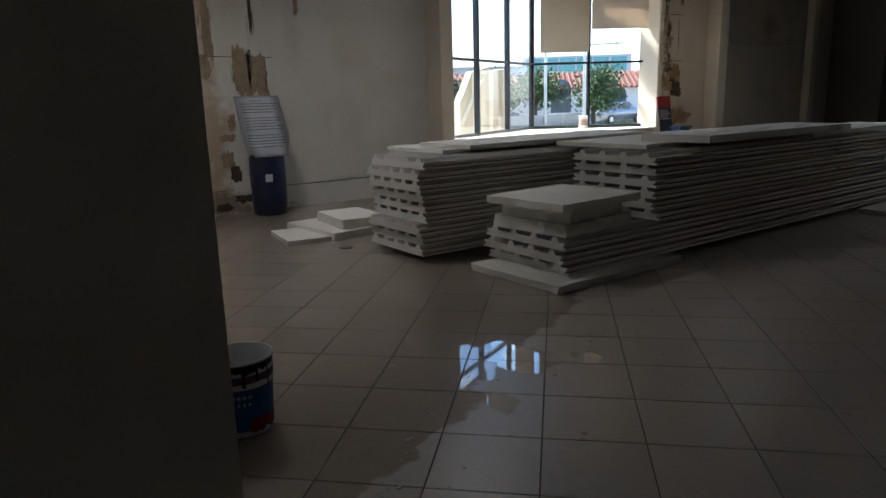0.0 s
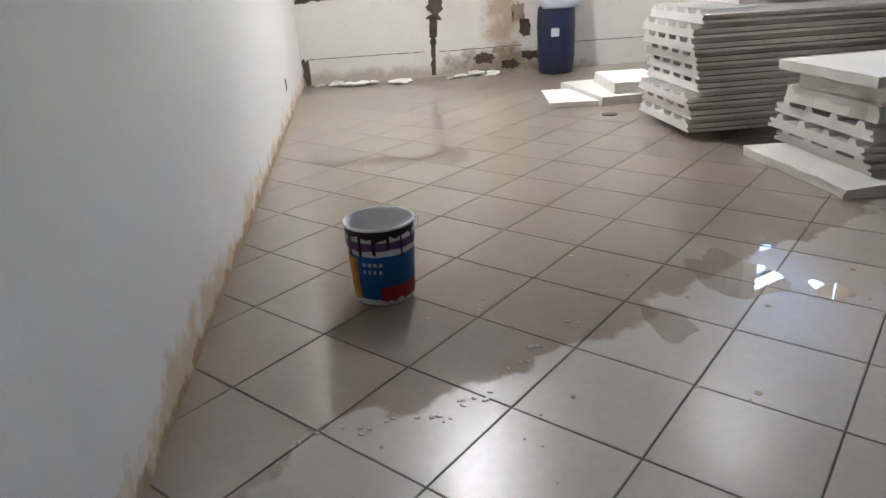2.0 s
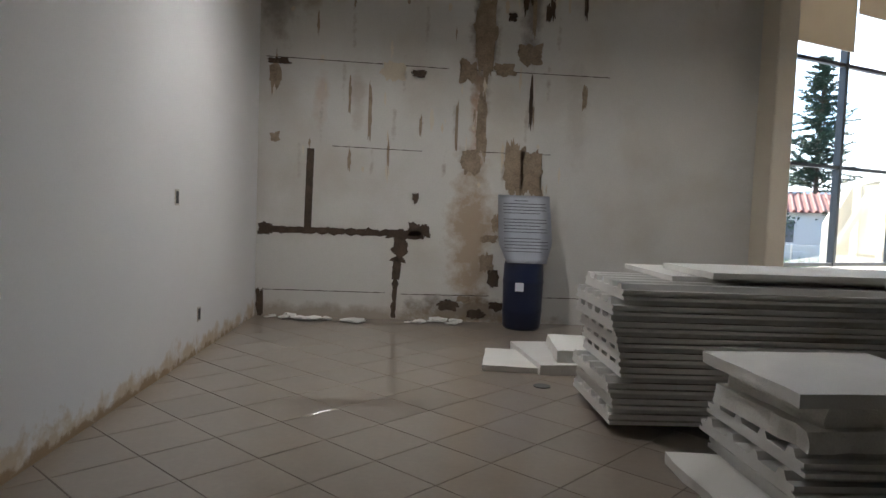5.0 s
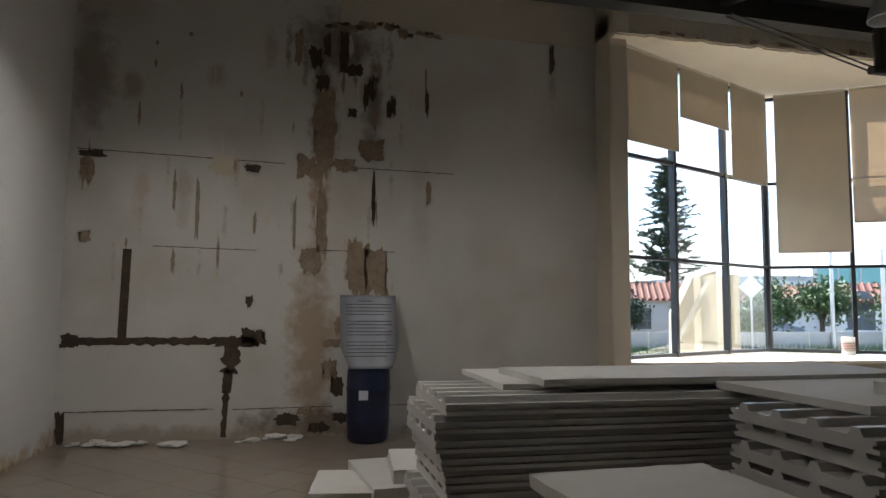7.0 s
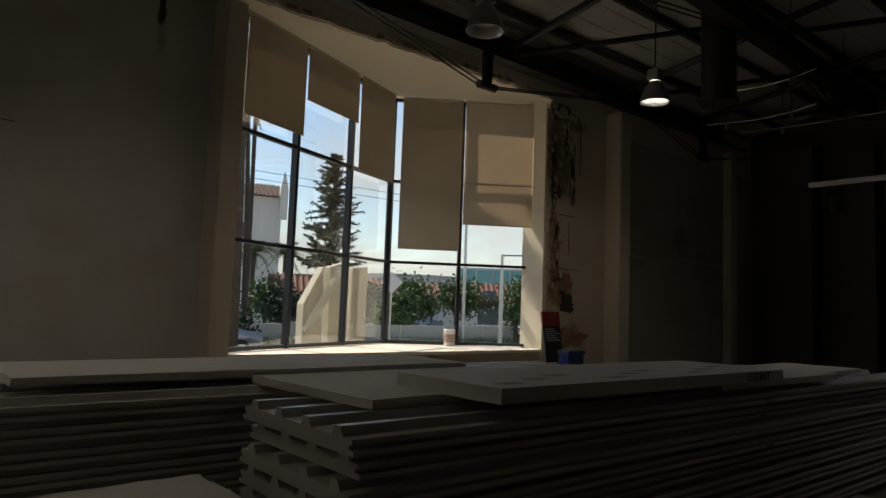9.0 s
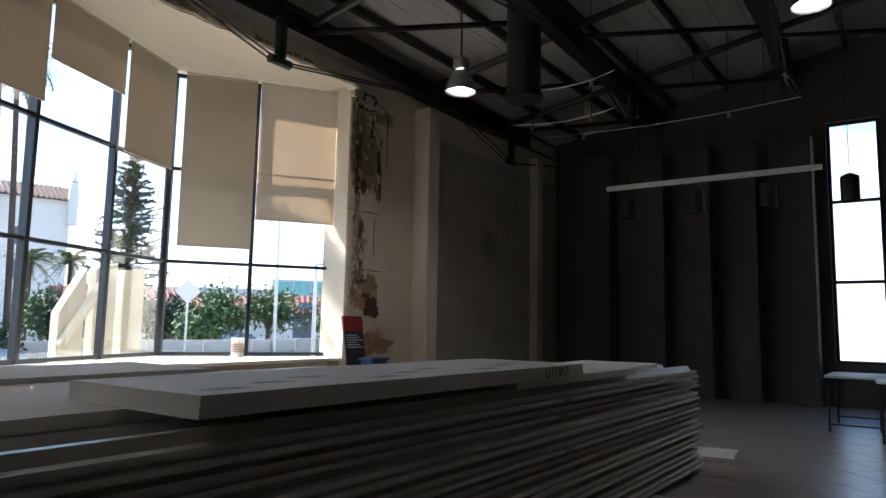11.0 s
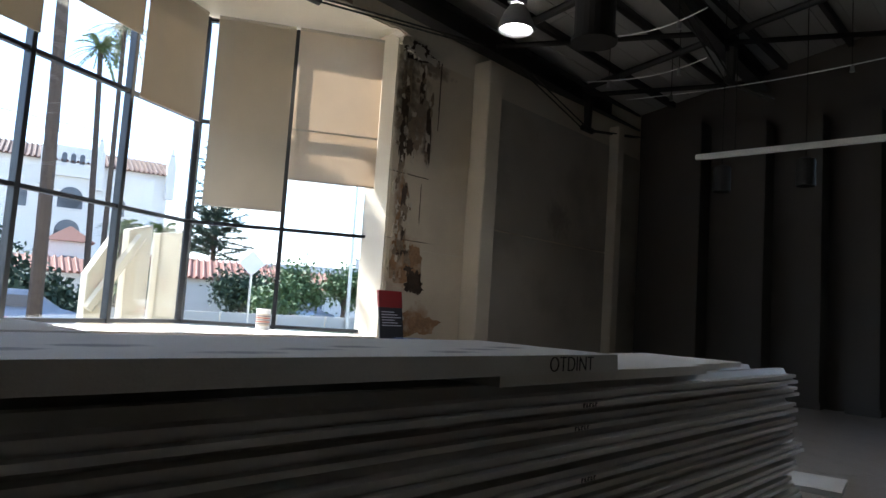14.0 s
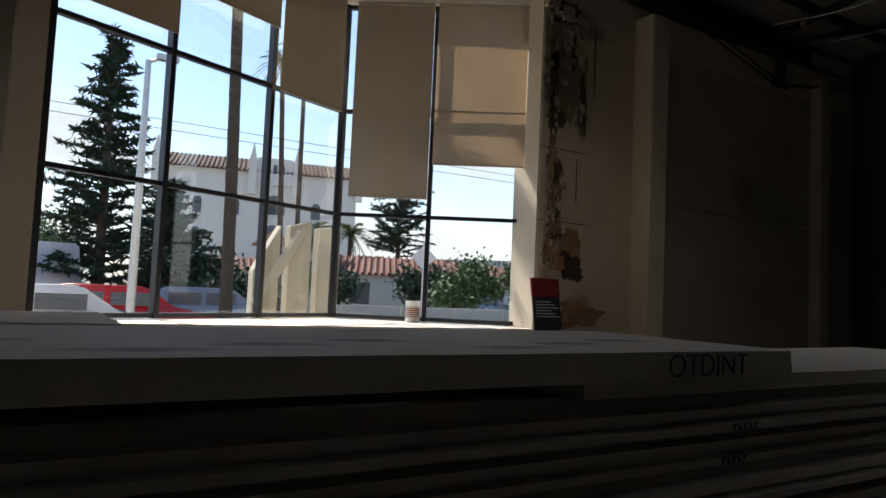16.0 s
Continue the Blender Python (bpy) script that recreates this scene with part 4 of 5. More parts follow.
    ragged("bare_patch", cx, cz, hw, hh, mt, "patch of bare brown render where paint has fallen", sd, jag=0.55)
# smooth cream band above the crack, its lower edge broken
bm = bmesh.new()
add_box(bm, 2.9, 6.18, YA - 0.03, YA + 0.01, 4.86, 5.38, 0.004)
bmesh.ops.subdivide_edges(bm, edges=[e for e in bm.edges if abs(e.verts[0].co.x - e.verts[1].co.x) > 2], cuts=60)
for v in bm.verts:
    if v.co.z < 4.9 and v.co.x < 4.2:
        v.co.z += 0.05 * noise.noise(Vector((v.co.x * 9, 0, 1.7)))
tagged(finish("wall_band", bm, M_WALL), "cream plaster band above the damp wall", "wall", kind="structure")
for k in range(14):
    ragged("bare_patch", 2.75 + 0.1 * k + rnd.uniform(-.04, .04), 4.84 + rnd.uniform(-.05, .06), 0.03 + 0.06 * rnd.random(), 0.012 + 0.03 * rnd.random(), (M_DARKPLASTER, M_BROWNPLASTER)[k % 2], "ragged crack of broken paint under the band", 500 + k, jag=0.9, lift=0.034)
# fallen plaster along the wall's foot
for k in range(26):
    x = 0.1 + 2.4 * rnd.random() if k < 20 else 2.5 + 1.0 * rnd.random()
    y = YA - 0.04 - 0.22 * rnd.random()
    s = 0.025 + 0.06 * rnd.random() ** 2
    if k == 0:
        x, y, s = 1.25, YA - 0.32, 0.10
    bm = bmesh.new()
    bmesh.ops.create_icosphere(bm, subdivisions=2, radius=1)
    for v in bm.verts:
        v.co = Vector((v.co.x * s * 1.5, v.co.y * s, v.co.z * s * 0.3)) * (1 + 0.8 * noise.noise(v.co * 2.3 + Vector((k, 0, 0))))
        v.co.z = max(v.co.z + s * 0.3, 0)
    ob = tagged(finish("plaster_chunk", bm, M_FOAM), "fallen chunk of white plaster on the floor by the wall", "rubble", "fallen plaster")
    ob.matrix_basis = pose(x, y, 0.001, 0, 0, rnd.uniform(0, 180))
# damage on the pier beside the bay
for cx, cz, hw, hh, mt, sd in [
    (11.95, 4.72, 0.2, 0.09, M_DARKPLASTER, 31), (11.9, 2.55, 0.06, 0.3, M_BROWNPLASTER, 34), (12.12, 1.55, 0.09, 0.12, M_DARKPLASTER, 36),
    (11.92, 1.95, 0.12, 0.14, M_BROWNPLASTER, 35), (12.25, 3.7, 0.03, 0.3, M_DARKPLASTER, 37), (12.45, 4.25, 0.008, 0.4, M_DARKPLASTER, 40)]:
    ragged("bare_patch", cx, cz, hw, hh, mt, "patch of crumbling brown plaster on the pier", sd, y=YB - 0.016, jag=0.9, lift=0.008)
M_RUSTPLASTER = material("rusty_plaster", (0.36, 0.21, 0.11), 0.9, vary=0.4, scale=9, bump=0.6, tint=(0.62, 0.52, 0.40), tint_amount=0.8, tint_scale=6)
for cx, cz, hw, hh, mt, sd, jg, lf in [
    (12.0, 1.82, 0.29, 0.27, M_RUSTPLASTER, 131, 0.3, 0.006), (12.33, 1.0, 0.33, 0.14, M_RUSTPLASTER, 132, 0.5, 0.006), (11.86, 2.5, 0.09, 0.4, M_RUSTPLASTER, 133, 0.6, 0.006),
    (12.2, 1.62, 0.1, 0.09, M_DARKPLASTER, 134, 0.7, 0.010), (12.27, 1.5, 0.07, 0.07, M_DARKPLASTER, 135, 0.7, 0.010), (12.05, 1.74, 0.07, 0.05, M_DARKPLASTER, 136, 0.8, 0.010),
    (11.9, 1.95, 0.08, 0.03, M_DARKPLASTER, 137, 0.9, 0.010), (11.9, 2.3, 0.03, 0.16, M_DARKPLASTER, 138, 0.7, 0.010), (11.88, 2.75, 0.035, 0.12, M_DARKPLASTER, 139, 0.7, 0.010),
    (12.02, 3.62, 0.13, 0.24, M_BROWNPLASTER, 140, 0.4, 0.005), (12.28, 3.55, 0.04, 0.26, M_DARKPLASTER, 141, 0.5, 0.006), (11.78, 3.75, 0.06, 0.5, M_DARKPLASTER, 142, 0.6, 0.006),
    (11.92, 3.4, 0.06, 0.1, M_DARKPLASTER, 143, 0.7, 0.012), (11.8, 4.35, 0.08, 0.3, M_BROWNPLASTER, 144, 0.6, 0.006), (12.1, 4.3, 0.04, 0.2, M_DARKPLASTER, 145, 0.8, 0.008),
    (12.2, 2.65, 0.006, 0.22, M_DARKPLASTER, 146, 0.6, 0.006), (11.98, 3.03, 0.3, 0.006, M_DARKPLASTER, 147, 0.8, 0.006), (12.02, 2.13, 0.33, 0.006, M_DARKPLASTER, 148, 0.8, 0.006)]:
    ragged("bare_patch", cx, cz, hw, hh, mt, "patch of crumbling rusty plaster on the pier", sd, y=YB - 0.016, jag=jg, lift=lf)
for k in range(110):
    cz = 1.4 + 3.35 * rnd.random()
    reach = 0.62 if cz > 3.3 else 0.34
    cx = 11.68 + reach * rnd.random() ** 1.3
    ragged("plaster_flake", cx, cz, 0.008 + 0.02 * rnd.random(), 0.015 + 0.05 * rnd.random(), (M_WALL, M_BROWNPLASTER, M_PIER)[k % 3], "curling flake of peeled paint", 50 + k, y=YB - 0.016, jag=1.0, lift=0.008 + 0.014 * rnd.random())
for k in range(14):
    ragged("plaster_lump", 11.72 + 0.045 * k, 4.78 + 0.1 * rnd.random() - 0.012 * k, 0.05 + 0.05 * rnd.random(), 0.04 + 0.05 * rnd.random(), (M_PIER, M_DARKPLASTER, M_WALL)[k % 3], "lump of swollen broken plaster", 300 + k, y=YB - 0.012, jag=0.8, lift=0.03 + 0.03 * rnd.random())
for k in range(60):
    cx, cz = 0.15 + 3.7 * rnd.random(), 1.6 + 3.2 * rnd.random()
    ragged("drip_mark", cx, cz, 0.006 + 0.018 * rnd.random(), 0.03 + 0.16 * rnd.random() ** 2, (M_BROWNPLASTER, M_PIER, M_WALL)[k % 3], "thin run of flaked paint on the damp wall", 400 + k, jag=0.9, power=0.8, lift=0.003)
for p, q in (((0.08, 3.17), (2.3, 3.12)), ((2.6, 3.12), (4.3, 3.1)), ((0.9, 2.12), (2.0, 2.1)), ((2.5, 2.12), (3.6, 2.12)), ((0.1, 0.33), (1.6, 0.33)), ((1.8, 0.32), (2.9, 0.33)), ((3.5, 0.33), (6.1, 0.33))):
    chase(p, q, 0.004, 7, 0.9)
for k in range(40):
    x = 6.6 + 4.8 * rnd.random()
    bm = bmesh.new()
    s = 0.03 + 0.05 * rnd.random()
    add_box(bm, x - s, x + s * 1.4, 9.572, 9.58, TOP + 0.02 + 0.03 * rnd.random(), TOP + 0.06 + 0.04 * rnd.random())
    for v in bm.verts:
        v.co += Vector((0.03, 0.012, 0.04)) * noise.noise(v.co * 17)
    tagged(finish("paint_flake", bm, (M_BROWNPLASTER, M_WALL, M_PIER)[k % 3]), "peeling paint on the header edge", "wall damage", "header flakes", "structure")

# ---- small fixtures ----
for y, z in ((7.3, 1.41), (7.92, 0.36)):
    pl = thing("wall_plate", "dark opening of a wall socket without cover", "socket", "wall sockets")
    box_part("plate", (0.0, 0.006, y - 0.045, y + 0.045, z - 0.065, z + 0.065), M_OUTLET, pl, 0.002)
    box_part("slot", (0.004, 0.009, y - 0.028, y + 0.028, z - 0.05, z + 0.05), M_STEEL, pl, 0.001)
bm = bmesh.new()
add_rod(bm, (3.0, 6.75 + .3, 0.001), (3.0, 6.75 + .3, 0.007), 0.07, 0.07, 24)
tagged(finish("floor_drain", bm, M_STEEL), "round dark drain cover in the tiled floor", "drain")

can = thing("paint_can", "small white can with printed label on the window ledge", "can", at=pose(10.5, 10.72, SILL - 0.01))
bm = bmesh.new()
lathe(bm, [(0, 0.0), (0.085, 0.0), (0.09, 0.01), (0.088, 0.02), (0.088, 0.24), (0.092, 0.25), (0.09, 0.262), (0.08, 0.262), (0.078, 0.25), (0, 0.25)], 28)
part("body", bm, M_PLASTICWHITE, can, smooth=True)
bm = bmesh.new()
lathe(bm, [(0.0895, 0.05), (0.0895, 0.2)], 28)
part("label", bm, M_OUTLET, can, "tan printed label")
for k in range(5):
    bm = bmesh.new()
    lathe(bm, [(0.0902, 0.07 + k * 0.024), (0.0902, 0.083 + k * 0.024)], 28)
    part("text_line", bm, (M_INK, M_REDLABEL)[k % 2], can)

sg = thing("info_board", "dark information board with red top leaning on the pier", "sign", at=pose(11.7, 9.44, 0.0, -9, 0, 4))
bm = bmesh.new()
add_box(bm, -0.22, 0.22, -0.012, 0.012, 0.02, 1.22, 0.004)
part("board", bm, M_SIGNDARK, sg)
box_part("head", (-0.222, 0.222, -0.016, -0.0125, 1.22, 1.44), M_SIGNRED, sg, 0, "dark red head panel")
box_part("back", (-0.222, 0.222, -0.0125, 0.012, 1.22, 1.44), M_SIGNRED, sg)
for k in range(6):
    box_part("text_line", (-0.18, 0.18 - 0.06 * (k % 3), -0.015, -0.0125, 0.98 + k * 0.035, 0.992 + k * 0.035), M_PAPER, sg)
ct = thing("storage_bin", "blue plastic bin standing at the foot of the pier", "bin", at=pose(11.68, 9.2, 0))
bm = bmesh.new()
add_box(bm, -0.17, 0.19, -0.10, 0.12, 0.0, 0.80, 0.02)
part("body", bm, material("blue_plastic", (0.012, 0.03, 0.13), 0.35), ct)
box_part("rim", (-0.19, 0.21, -0.12, 0.14, 0.80, 0.84), material("pale_blue_plastic", (0.014, 0.035, 0.13), 0.3), ct, 0.012, "lighter blue rim")


def table(x, y, turn):
    t = thing("folding_table", "dark-topped table with thin black metal legs", "table", "tables by the window", at=pose(x, y, 0, 0, 0, turn))
    box_part("tabletop", (-0.6, 0.6, -0.35, 0.35, 0.71, 0.74), M_TUBE, t, 0.008)
    for sx in (-1, 1):
        for sy in (-1, 1):
            bm = bmesh.new()
            add_rod(bm, (sx * 0.55, sy * 0.3, 0), (sx * 0.55, sy * 0.3, 0.71), 0.014)
            part("leg", bm, M_STEEL, t)
        bm = bmesh.new()
        add_rod(bm, (sx * 0.55, -0.3, 0.1), (sx * 0.55, 0.3, 0.1), 0.01)
        part("stretcher", bm, M_STEEL, t)


table(15.4, 3.6, 0)
table(14.7, 3.0, 4)

# ---- water on the floor ----
# opaque pale gloss, for the glints along the water's edge
M_BEAD = material("pale_sparkle_bead", (0.6, 0.58, 0.55), 0.04, vary=0.02, bump=0.0, coat=1.0)
M_WATER = glass_material("still_water", (0.95, 0.94, 0.92), 0.1)
def puddle(cx, cy, rx, ry, seed):
    bm = bmesh.new()
    pts = []
    for i in range(120):
        a = 2 * math.pi * i / 120
        c, s = math.cos(a), math.sin(a)
        f = 1 + 0.45 * noise.noise(Vector((c * 1.3, s * 1.3, seed))) + 0.16 * noise.noise(Vector((c * 6, s * 6, seed)))
        pts.append((cx + rx * c * f, cy + ry * s * f))
    prism(bm, pts, 0.0006, 0.0022)
    bmesh.ops.triangulate(bm, faces=[f for f in bm.faces if len(f.verts) > 4])
    ob = tagged(finish("puddle", bm, M_WATER), "shallow puddle of clear water on the tiles", "puddle", "puddles")
    ob.visible_shadow = False


# small pale beads added for the sparkle where the water film ends
for k in range(26):
    x = 0.4 + 1.15 * rnd.random()
    y = 2.5 + 0.5 * x + 0.12 * math.sin(5 * x) + rnd.uniform(-0.05, 0.05)
    bm = bmesh.new()
    bmesh.ops.create_uvsphere(bm, u_segments=10, v_segments=6, radius=1)
    s = 0.004 + 0.008 * rnd.random()
    for v in bm.verts:
        v.co = Vector((v.co.x * s * 1.6, v.co.y * s, max(v.co.z, 0) * s * 0.6))
    ob = tagged(finish("water_bead", bm, M_BEAD, True), "pale glossy bead for a sparkle at the edge of the wet floor", "water bead", "water beads")
    ob.matrix_basis = pose(x, y, 0.0005, 0, 0, rnd.uniform(0, 180))
puddle(2.3, 3.58, 0.17, 0.27, 4.2)
puddle(1.85, 3.25, 0.09, 0.16, 7.7)
puddle(2.62, 3.35, 0.07, 0.1, 9.1)
for k in range(60):
    x, y = 0.5 + 3.2 * rnd.random(), 1.9 + 2.4 * rnd.random()
    bm = bmesh.new()
    s = 0.004 + 0.010 * rnd.random() ** 2
    pts = [(x + s * math.cos(a * 0.7) * (1 + 0.4 * noise.noise(Vector((a, k, 0)))), y + s * math.sin(a * 0.7) * (1 + 0.4 * noise.noise(Vector((a, k, 5))))) for a in range(9)]
    prism(bm, pts, 0.0006, 0.002)
    tagged(finish("debris_fleck", bm, M_BROWNPLASTER), "small fleck of debris on the tiles", "debris", "floor debris")

# ---- outside ----
GZ = -0.45
bm = bmesh.new()
vs = [bm.verts.new(c) for c in ((-900, -900, GZ), (900, -900, GZ), (900, 1500, GZ), (-900, 1500, GZ))]
bm.faces.new(vs)
tagged(finish("ground", bm, M_EARTH), "dry bare ground", "ground", kind="structure")
def strip(name, x0, x1, y0, y1, z, mat, label):
    bm = bmesh.new()
    add_box(bm, x0, x1, y0, y1, GZ - 0.1, z)
    return tagged(finish(name, bm, mat), label, name, kind="structure")
strip("road", -80, 90, 15.5, 24.0, GZ + 0.02, M_ROAD, "grey asphalt street")
strip("pavement", -80, 90, 12.6, 15.5, GZ + 0.14, M_PAVE, "pale concrete pavement")
strip("pavement", -80, 90, 24.0, 26.2, GZ + 0.14, M_PAVE, "pale concrete pavement across the street")
EYE = Vector((6.4, 3.4))
def out(az, dist):
    return EYE.x + dist * math.sin(radians(az)), EYE.y + dist * math.cos(radians(az))


def conifer(x, y, h, spread, seed, bare=0.16):
    t = thing("conifer", "tall dark green conifer with layered drooping branches", "tree", "street conifers", at=pose(x, y, GZ))
    r = random.Random(seed)
    bm = bmesh.new()
    add_rod(bm, (0, 0, 0), (0, 0, h), 0.22, 0.03, 10)
    part("trunk", bm, M_BARK, t)
    verts, faces = [], []
    bm = bmesh.new()
    z = bare * h
    while z < h * 0.985:
        reach = spread * (1 - (z - bare * h) / (h - bare * h)) ** 0.75 * r.uniform(0.75, 1.1) + 0.25
        for k in range(9 if bare > 0.3 else 6):
            a = r.uniform(0, 6.28)
            L = reach * r.uniform(0.4, 1.1)
            rise = r.uniform(-0.25, 0.6) if bare > 0.3 else 0.18
            tip = Vector((L * math.cos(a), L * math.sin(a), z + L * rise))
            b0 = Vector((0, 0, z + r.uniform(-0.025, 0.025) * h))
            add_rod(bm, b0, tip, 0.035, 0.01, 4)
            n = int(8 + 14 * L)
            for i in range(n):
                f = (i + 1) / n
                p = b0.lerp(tip, 0.15 + 0.85 * f)
                for s in range(3):
                    d = Vector((r.uniform(-1, 1), r.uniform(-1, 1), r.uniform(-0.5, 0.5))).normalized() * r.uniform(0.14, 0.3)
                    w = Vector((r.uniform(-1, 1), r.uniform(-1, 1), r.uniform(-1, 1))).normalized() * 0.05
                    i0 = len(verts)
                    verts += [p - w, p + w, p + d + w * 0.3, p + d - w * 0.3]
                    faces.append((i0, i0 + 1, i0 + 2, i0 + 3))
        z += h * 0.028
    part("limbs", bm, M_BARK, t)
    me = bpy.data.meshes.new("needles")
    me.from_pydata([tuple(v) for v in verts], [], faces)
    me.materials.append(M_PINE)
    ob = new("needles", me)
    ob.parent = t


def leafy_tree(x, y, h, width, seed, mat=None):
    t = thing("leafy_tree", "round-crowned green street tree", "tree", "street trees", at=pose(x, y, GZ))
    r = random.Random(seed)
    bm = bmesh.new()
    add_rod(bm, (0, 0, 0), (0, 0, h * 0.55), 0.14, 0.09, 8)
    tips = []
    for k in range(10):
        a = r.uniform(0, 6.28)
        tip = Vector((width * 0.7 * math.cos(a) * r.random(), width * 0.7 * math.sin(a) * r.random(), h * r.uniform(0.5, 0.9)))
        add_rod(bm, (0, 0, h * r.uniform(0.25, 0.5)), tip, 0.05, 0.015, 5)
        tips.append(tip)
    part("trunk", bm, M_BARK, t)
    verts, faces = [], []
    for k in range(2600):
        c = tips[k % 10]
        p = c + Vector((r.gauss(0, 1), r.gauss(0, 1), r.gauss(0, 0.8))) * width * 0.26
        u = Vector((r.uniform(-1, 1), r.uniform(-1, 1), r.uniform(-1, 1))).normalized() * 0.11
        w = u.cross(Vector((r.uniform(-1, 1), r.uniform(-1, 1), r.uniform(-1, 1)))).normalized() * 0.06
        i0 = len(verts)
        verts += [p - u, p + w, p + u, p - w]
        faces.append((i0, i0 + 1, i0 + 2, i0 + 3))
    me = bpy.data.meshes.new("crown")
    me.from_pydata([tuple(v) for v in verts], [], faces)
    me.materials.append(mat or M_LEAF)
    ob = new("crown", me)
    ob.parent = t


def palm(x, y, h, crown, seed, r0=0.16, lean=0.05):
    t = thing("palm_tree", "palm with slender bare trunk and feathery crown", "tree", "street palms", at=pose(x, y, GZ))
    r = random.Random(seed)
    bm = bmesh.new()
    for i in range(12):
        add_rod(bm, (lean * (i / 12) ** 1.5, 0, h * i / 12), (lean * ((i + 1) / 12) ** 1.5, 0, h * (i + 1) / 12), r0 * (1 - 0.02 * i), r0 * (1 - 0.02 * i) * 0.93, 10)
    part("trunk", bm, M_BARK, t)
    verts, faces = [], []
    for k in range(34):
        a = r.uniform(0, 6.28)
        el = r.uniform(-0.7, 1.2)
        d = Vector((math.cos(a) * math.cos(el), math.sin(a) * math.cos(el), math.sin(el)))
        side = Vector((-math.sin(a), math.cos(a), 0))
        prev = Vector((lean, 0, h))
        for i in range(10):
            f = i / 9
            p = Vector((lean, 0, h)) + d * crown * f + Vector((0, 0, -crown * 0.55 * f * f))
            for s in (-1, 1):
                tip = p + (side * s * 0.9 + d * 0.7 + Vector((0, 0, -0.25))) * crown * 0.34 * (1 - 0.5 * f) * r.uniform(0.7, 1)
                w = d * 0.035 * crown
                i0 = len(verts)
                verts += [p - w, p + w, tip]
                faces.append((i0, i0 + 1, i0 + 2))
            i0 = len(verts)
            q = side * 0.02
            verts += [prev - q, prev + q, p + q, p - q]
            faces.append((i0, i0 + 1, i0 + 2, i0 + 3))
            prev = p
    me = bpy.data.meshes.new("crown")
    me.from_pydata([tuple(v) for v in verts], [], faces)
    me.materials.append(M_PALM)
    ob = new("crown", me)
    ob.parent = t


conifer(*out(4.5, 24), 9.7, 2.1, 1)
conifer(*out(27.5, 45), 12.3, 2.7, 2, 0.34)
conifer(*out(9.2, 26), 5.2, 2.5, 3, 0.02)
palm(10.15, 18.5, 11.5, 1.6, 1, 0.15, -0.3)
palm(*out(17.9, 24), 9.4, 0.9, 2, 0.11, -0.35)
palm(*out(19.1, 30), 12.5, 1.3, 3, 0.12, -0.1)
palm(*out(20.6, 40), 4.8, 1.5, 4, 0.16)
palm(*out(23.4, 42), 5.0, 1.6, 5, 0.17)
palm(*out(25.2, 42), 3.0, 1.6, 7, 0.17)
palm(*out(2.6, 36), 4.2, 1.0, 6, 0.13)
leafy_tree(*out(0.3, 38), 4.6, 2.0, 1)
leafy_tree(*out(34.0, 33), 3.2, 1.5, 2)
leafy_tree(*out(38.2, 34), 3.5, 1.6, 3)
leafy_tree(*out(31.3, 37), 2.9, 1.5, 9, M_PINE)
leafy_tree(*out(11.0, 24), 2.6, 1.5, 4, M_PINE)
leafy_tree(*out(43.5, 32), 3.2, 1.6, 5)
leafy_tree(*out(21.5, 36), 2.7, 1.6, 6)
leafy_tree(*out(28.6, 40), 2.9, 1.8, 7, M_PINE)
leafy_tree(*out(15.2, 22), 1.7, 1.3, 8, M_PINE)
leafy_tree(*out(29.8, 34), 2.6, 1.5, 11, M_PINE)
leafy_tree(*out(32.6, 31), 2.3, 1.3, 12)
leafy_tree(*out(22.6, 34), 2.3, 1.3, 13, M_PINE)
leafy_tree(*out(25.6, 39), 2.2, 1.5, 10)


def gable(bm, x0, x1, y0, y1, z0, z1, over=0.4):
    vs = [bm.verts.new(c) for c in ((x0 - over, y0 - over, z0), (x1 + over, y0 - over, z0), (x1 + over, y1 + over, z0), (x0 - over, y1 + over, z0),
                                    (x0 - over, (y0 + y1) / 2, z1), (x1 + over, (y0 + y1) / 2, z1))]
    for f in ((0, 1, 5, 4), (2, 3, 4, 5), (0, 4, 3), (1, 2, 5), (3, 2, 1, 0)):
        bm.faces.new([vs[i] for i in f])


def house(x, y, w, d, h, roof_h, turn, windows, label, arched=False, mat=None, roof=None):
    ho = thing("house", label, "house", "houses across the street", at=pose(x, y, GZ, 0, 0, turn))
    box_part("wall", (-w / 2, w / 2, -d / 2, d / 2, 0, h), mat or M_WHITEHOUSE, ho)
    bm = bmesh.new()
    gable(bm, -w / 2, w / 2, -d / 2, d / 2, h, h + roof_h)
    rf = part("roof", bm, roof or M_TILEROOF, ho, "red clay tile roof")
    n = int(w / 0.35)
    for k in range(n):
        xx = -w / 2 + w * (k + 0.5) / n
        bm = bmesh.new()
        add_rod(bm, (xx, -d / 2 - 0.42, h + 0.05), (xx, 0, h + roof_h + 0.03), 0.09, sides=6)
        part("tile_row", bm, roof or M_TILEROOF, rf)
    for (wx, wz, ww, wh) in windows:
        wi = box_part("window", (wx - ww / 2, wx + ww / 2, -d / 2 - 0.03, -d / 2 + 0.02, wz, wz + wh), M_WINDOWDARK, ho)
        box_part("sill", (wx - ww / 2 - 0.1, wx + ww / 2 + 0.1, -d / 2 - 0.15, -d / 2 - 0.031, wz - 0.12, wz), M_WHITEHOUSE, wi)
        if arched:
            bm = bmesh.new()
            add_rod(bm, (wx, -d / 2 - 0.03, wz + wh), (wx, -d / 2 + 0.02, wz + wh), ww / 2, sides=20)
            part("arch", bm, M_WINDOWDARK, wi)
    return ho


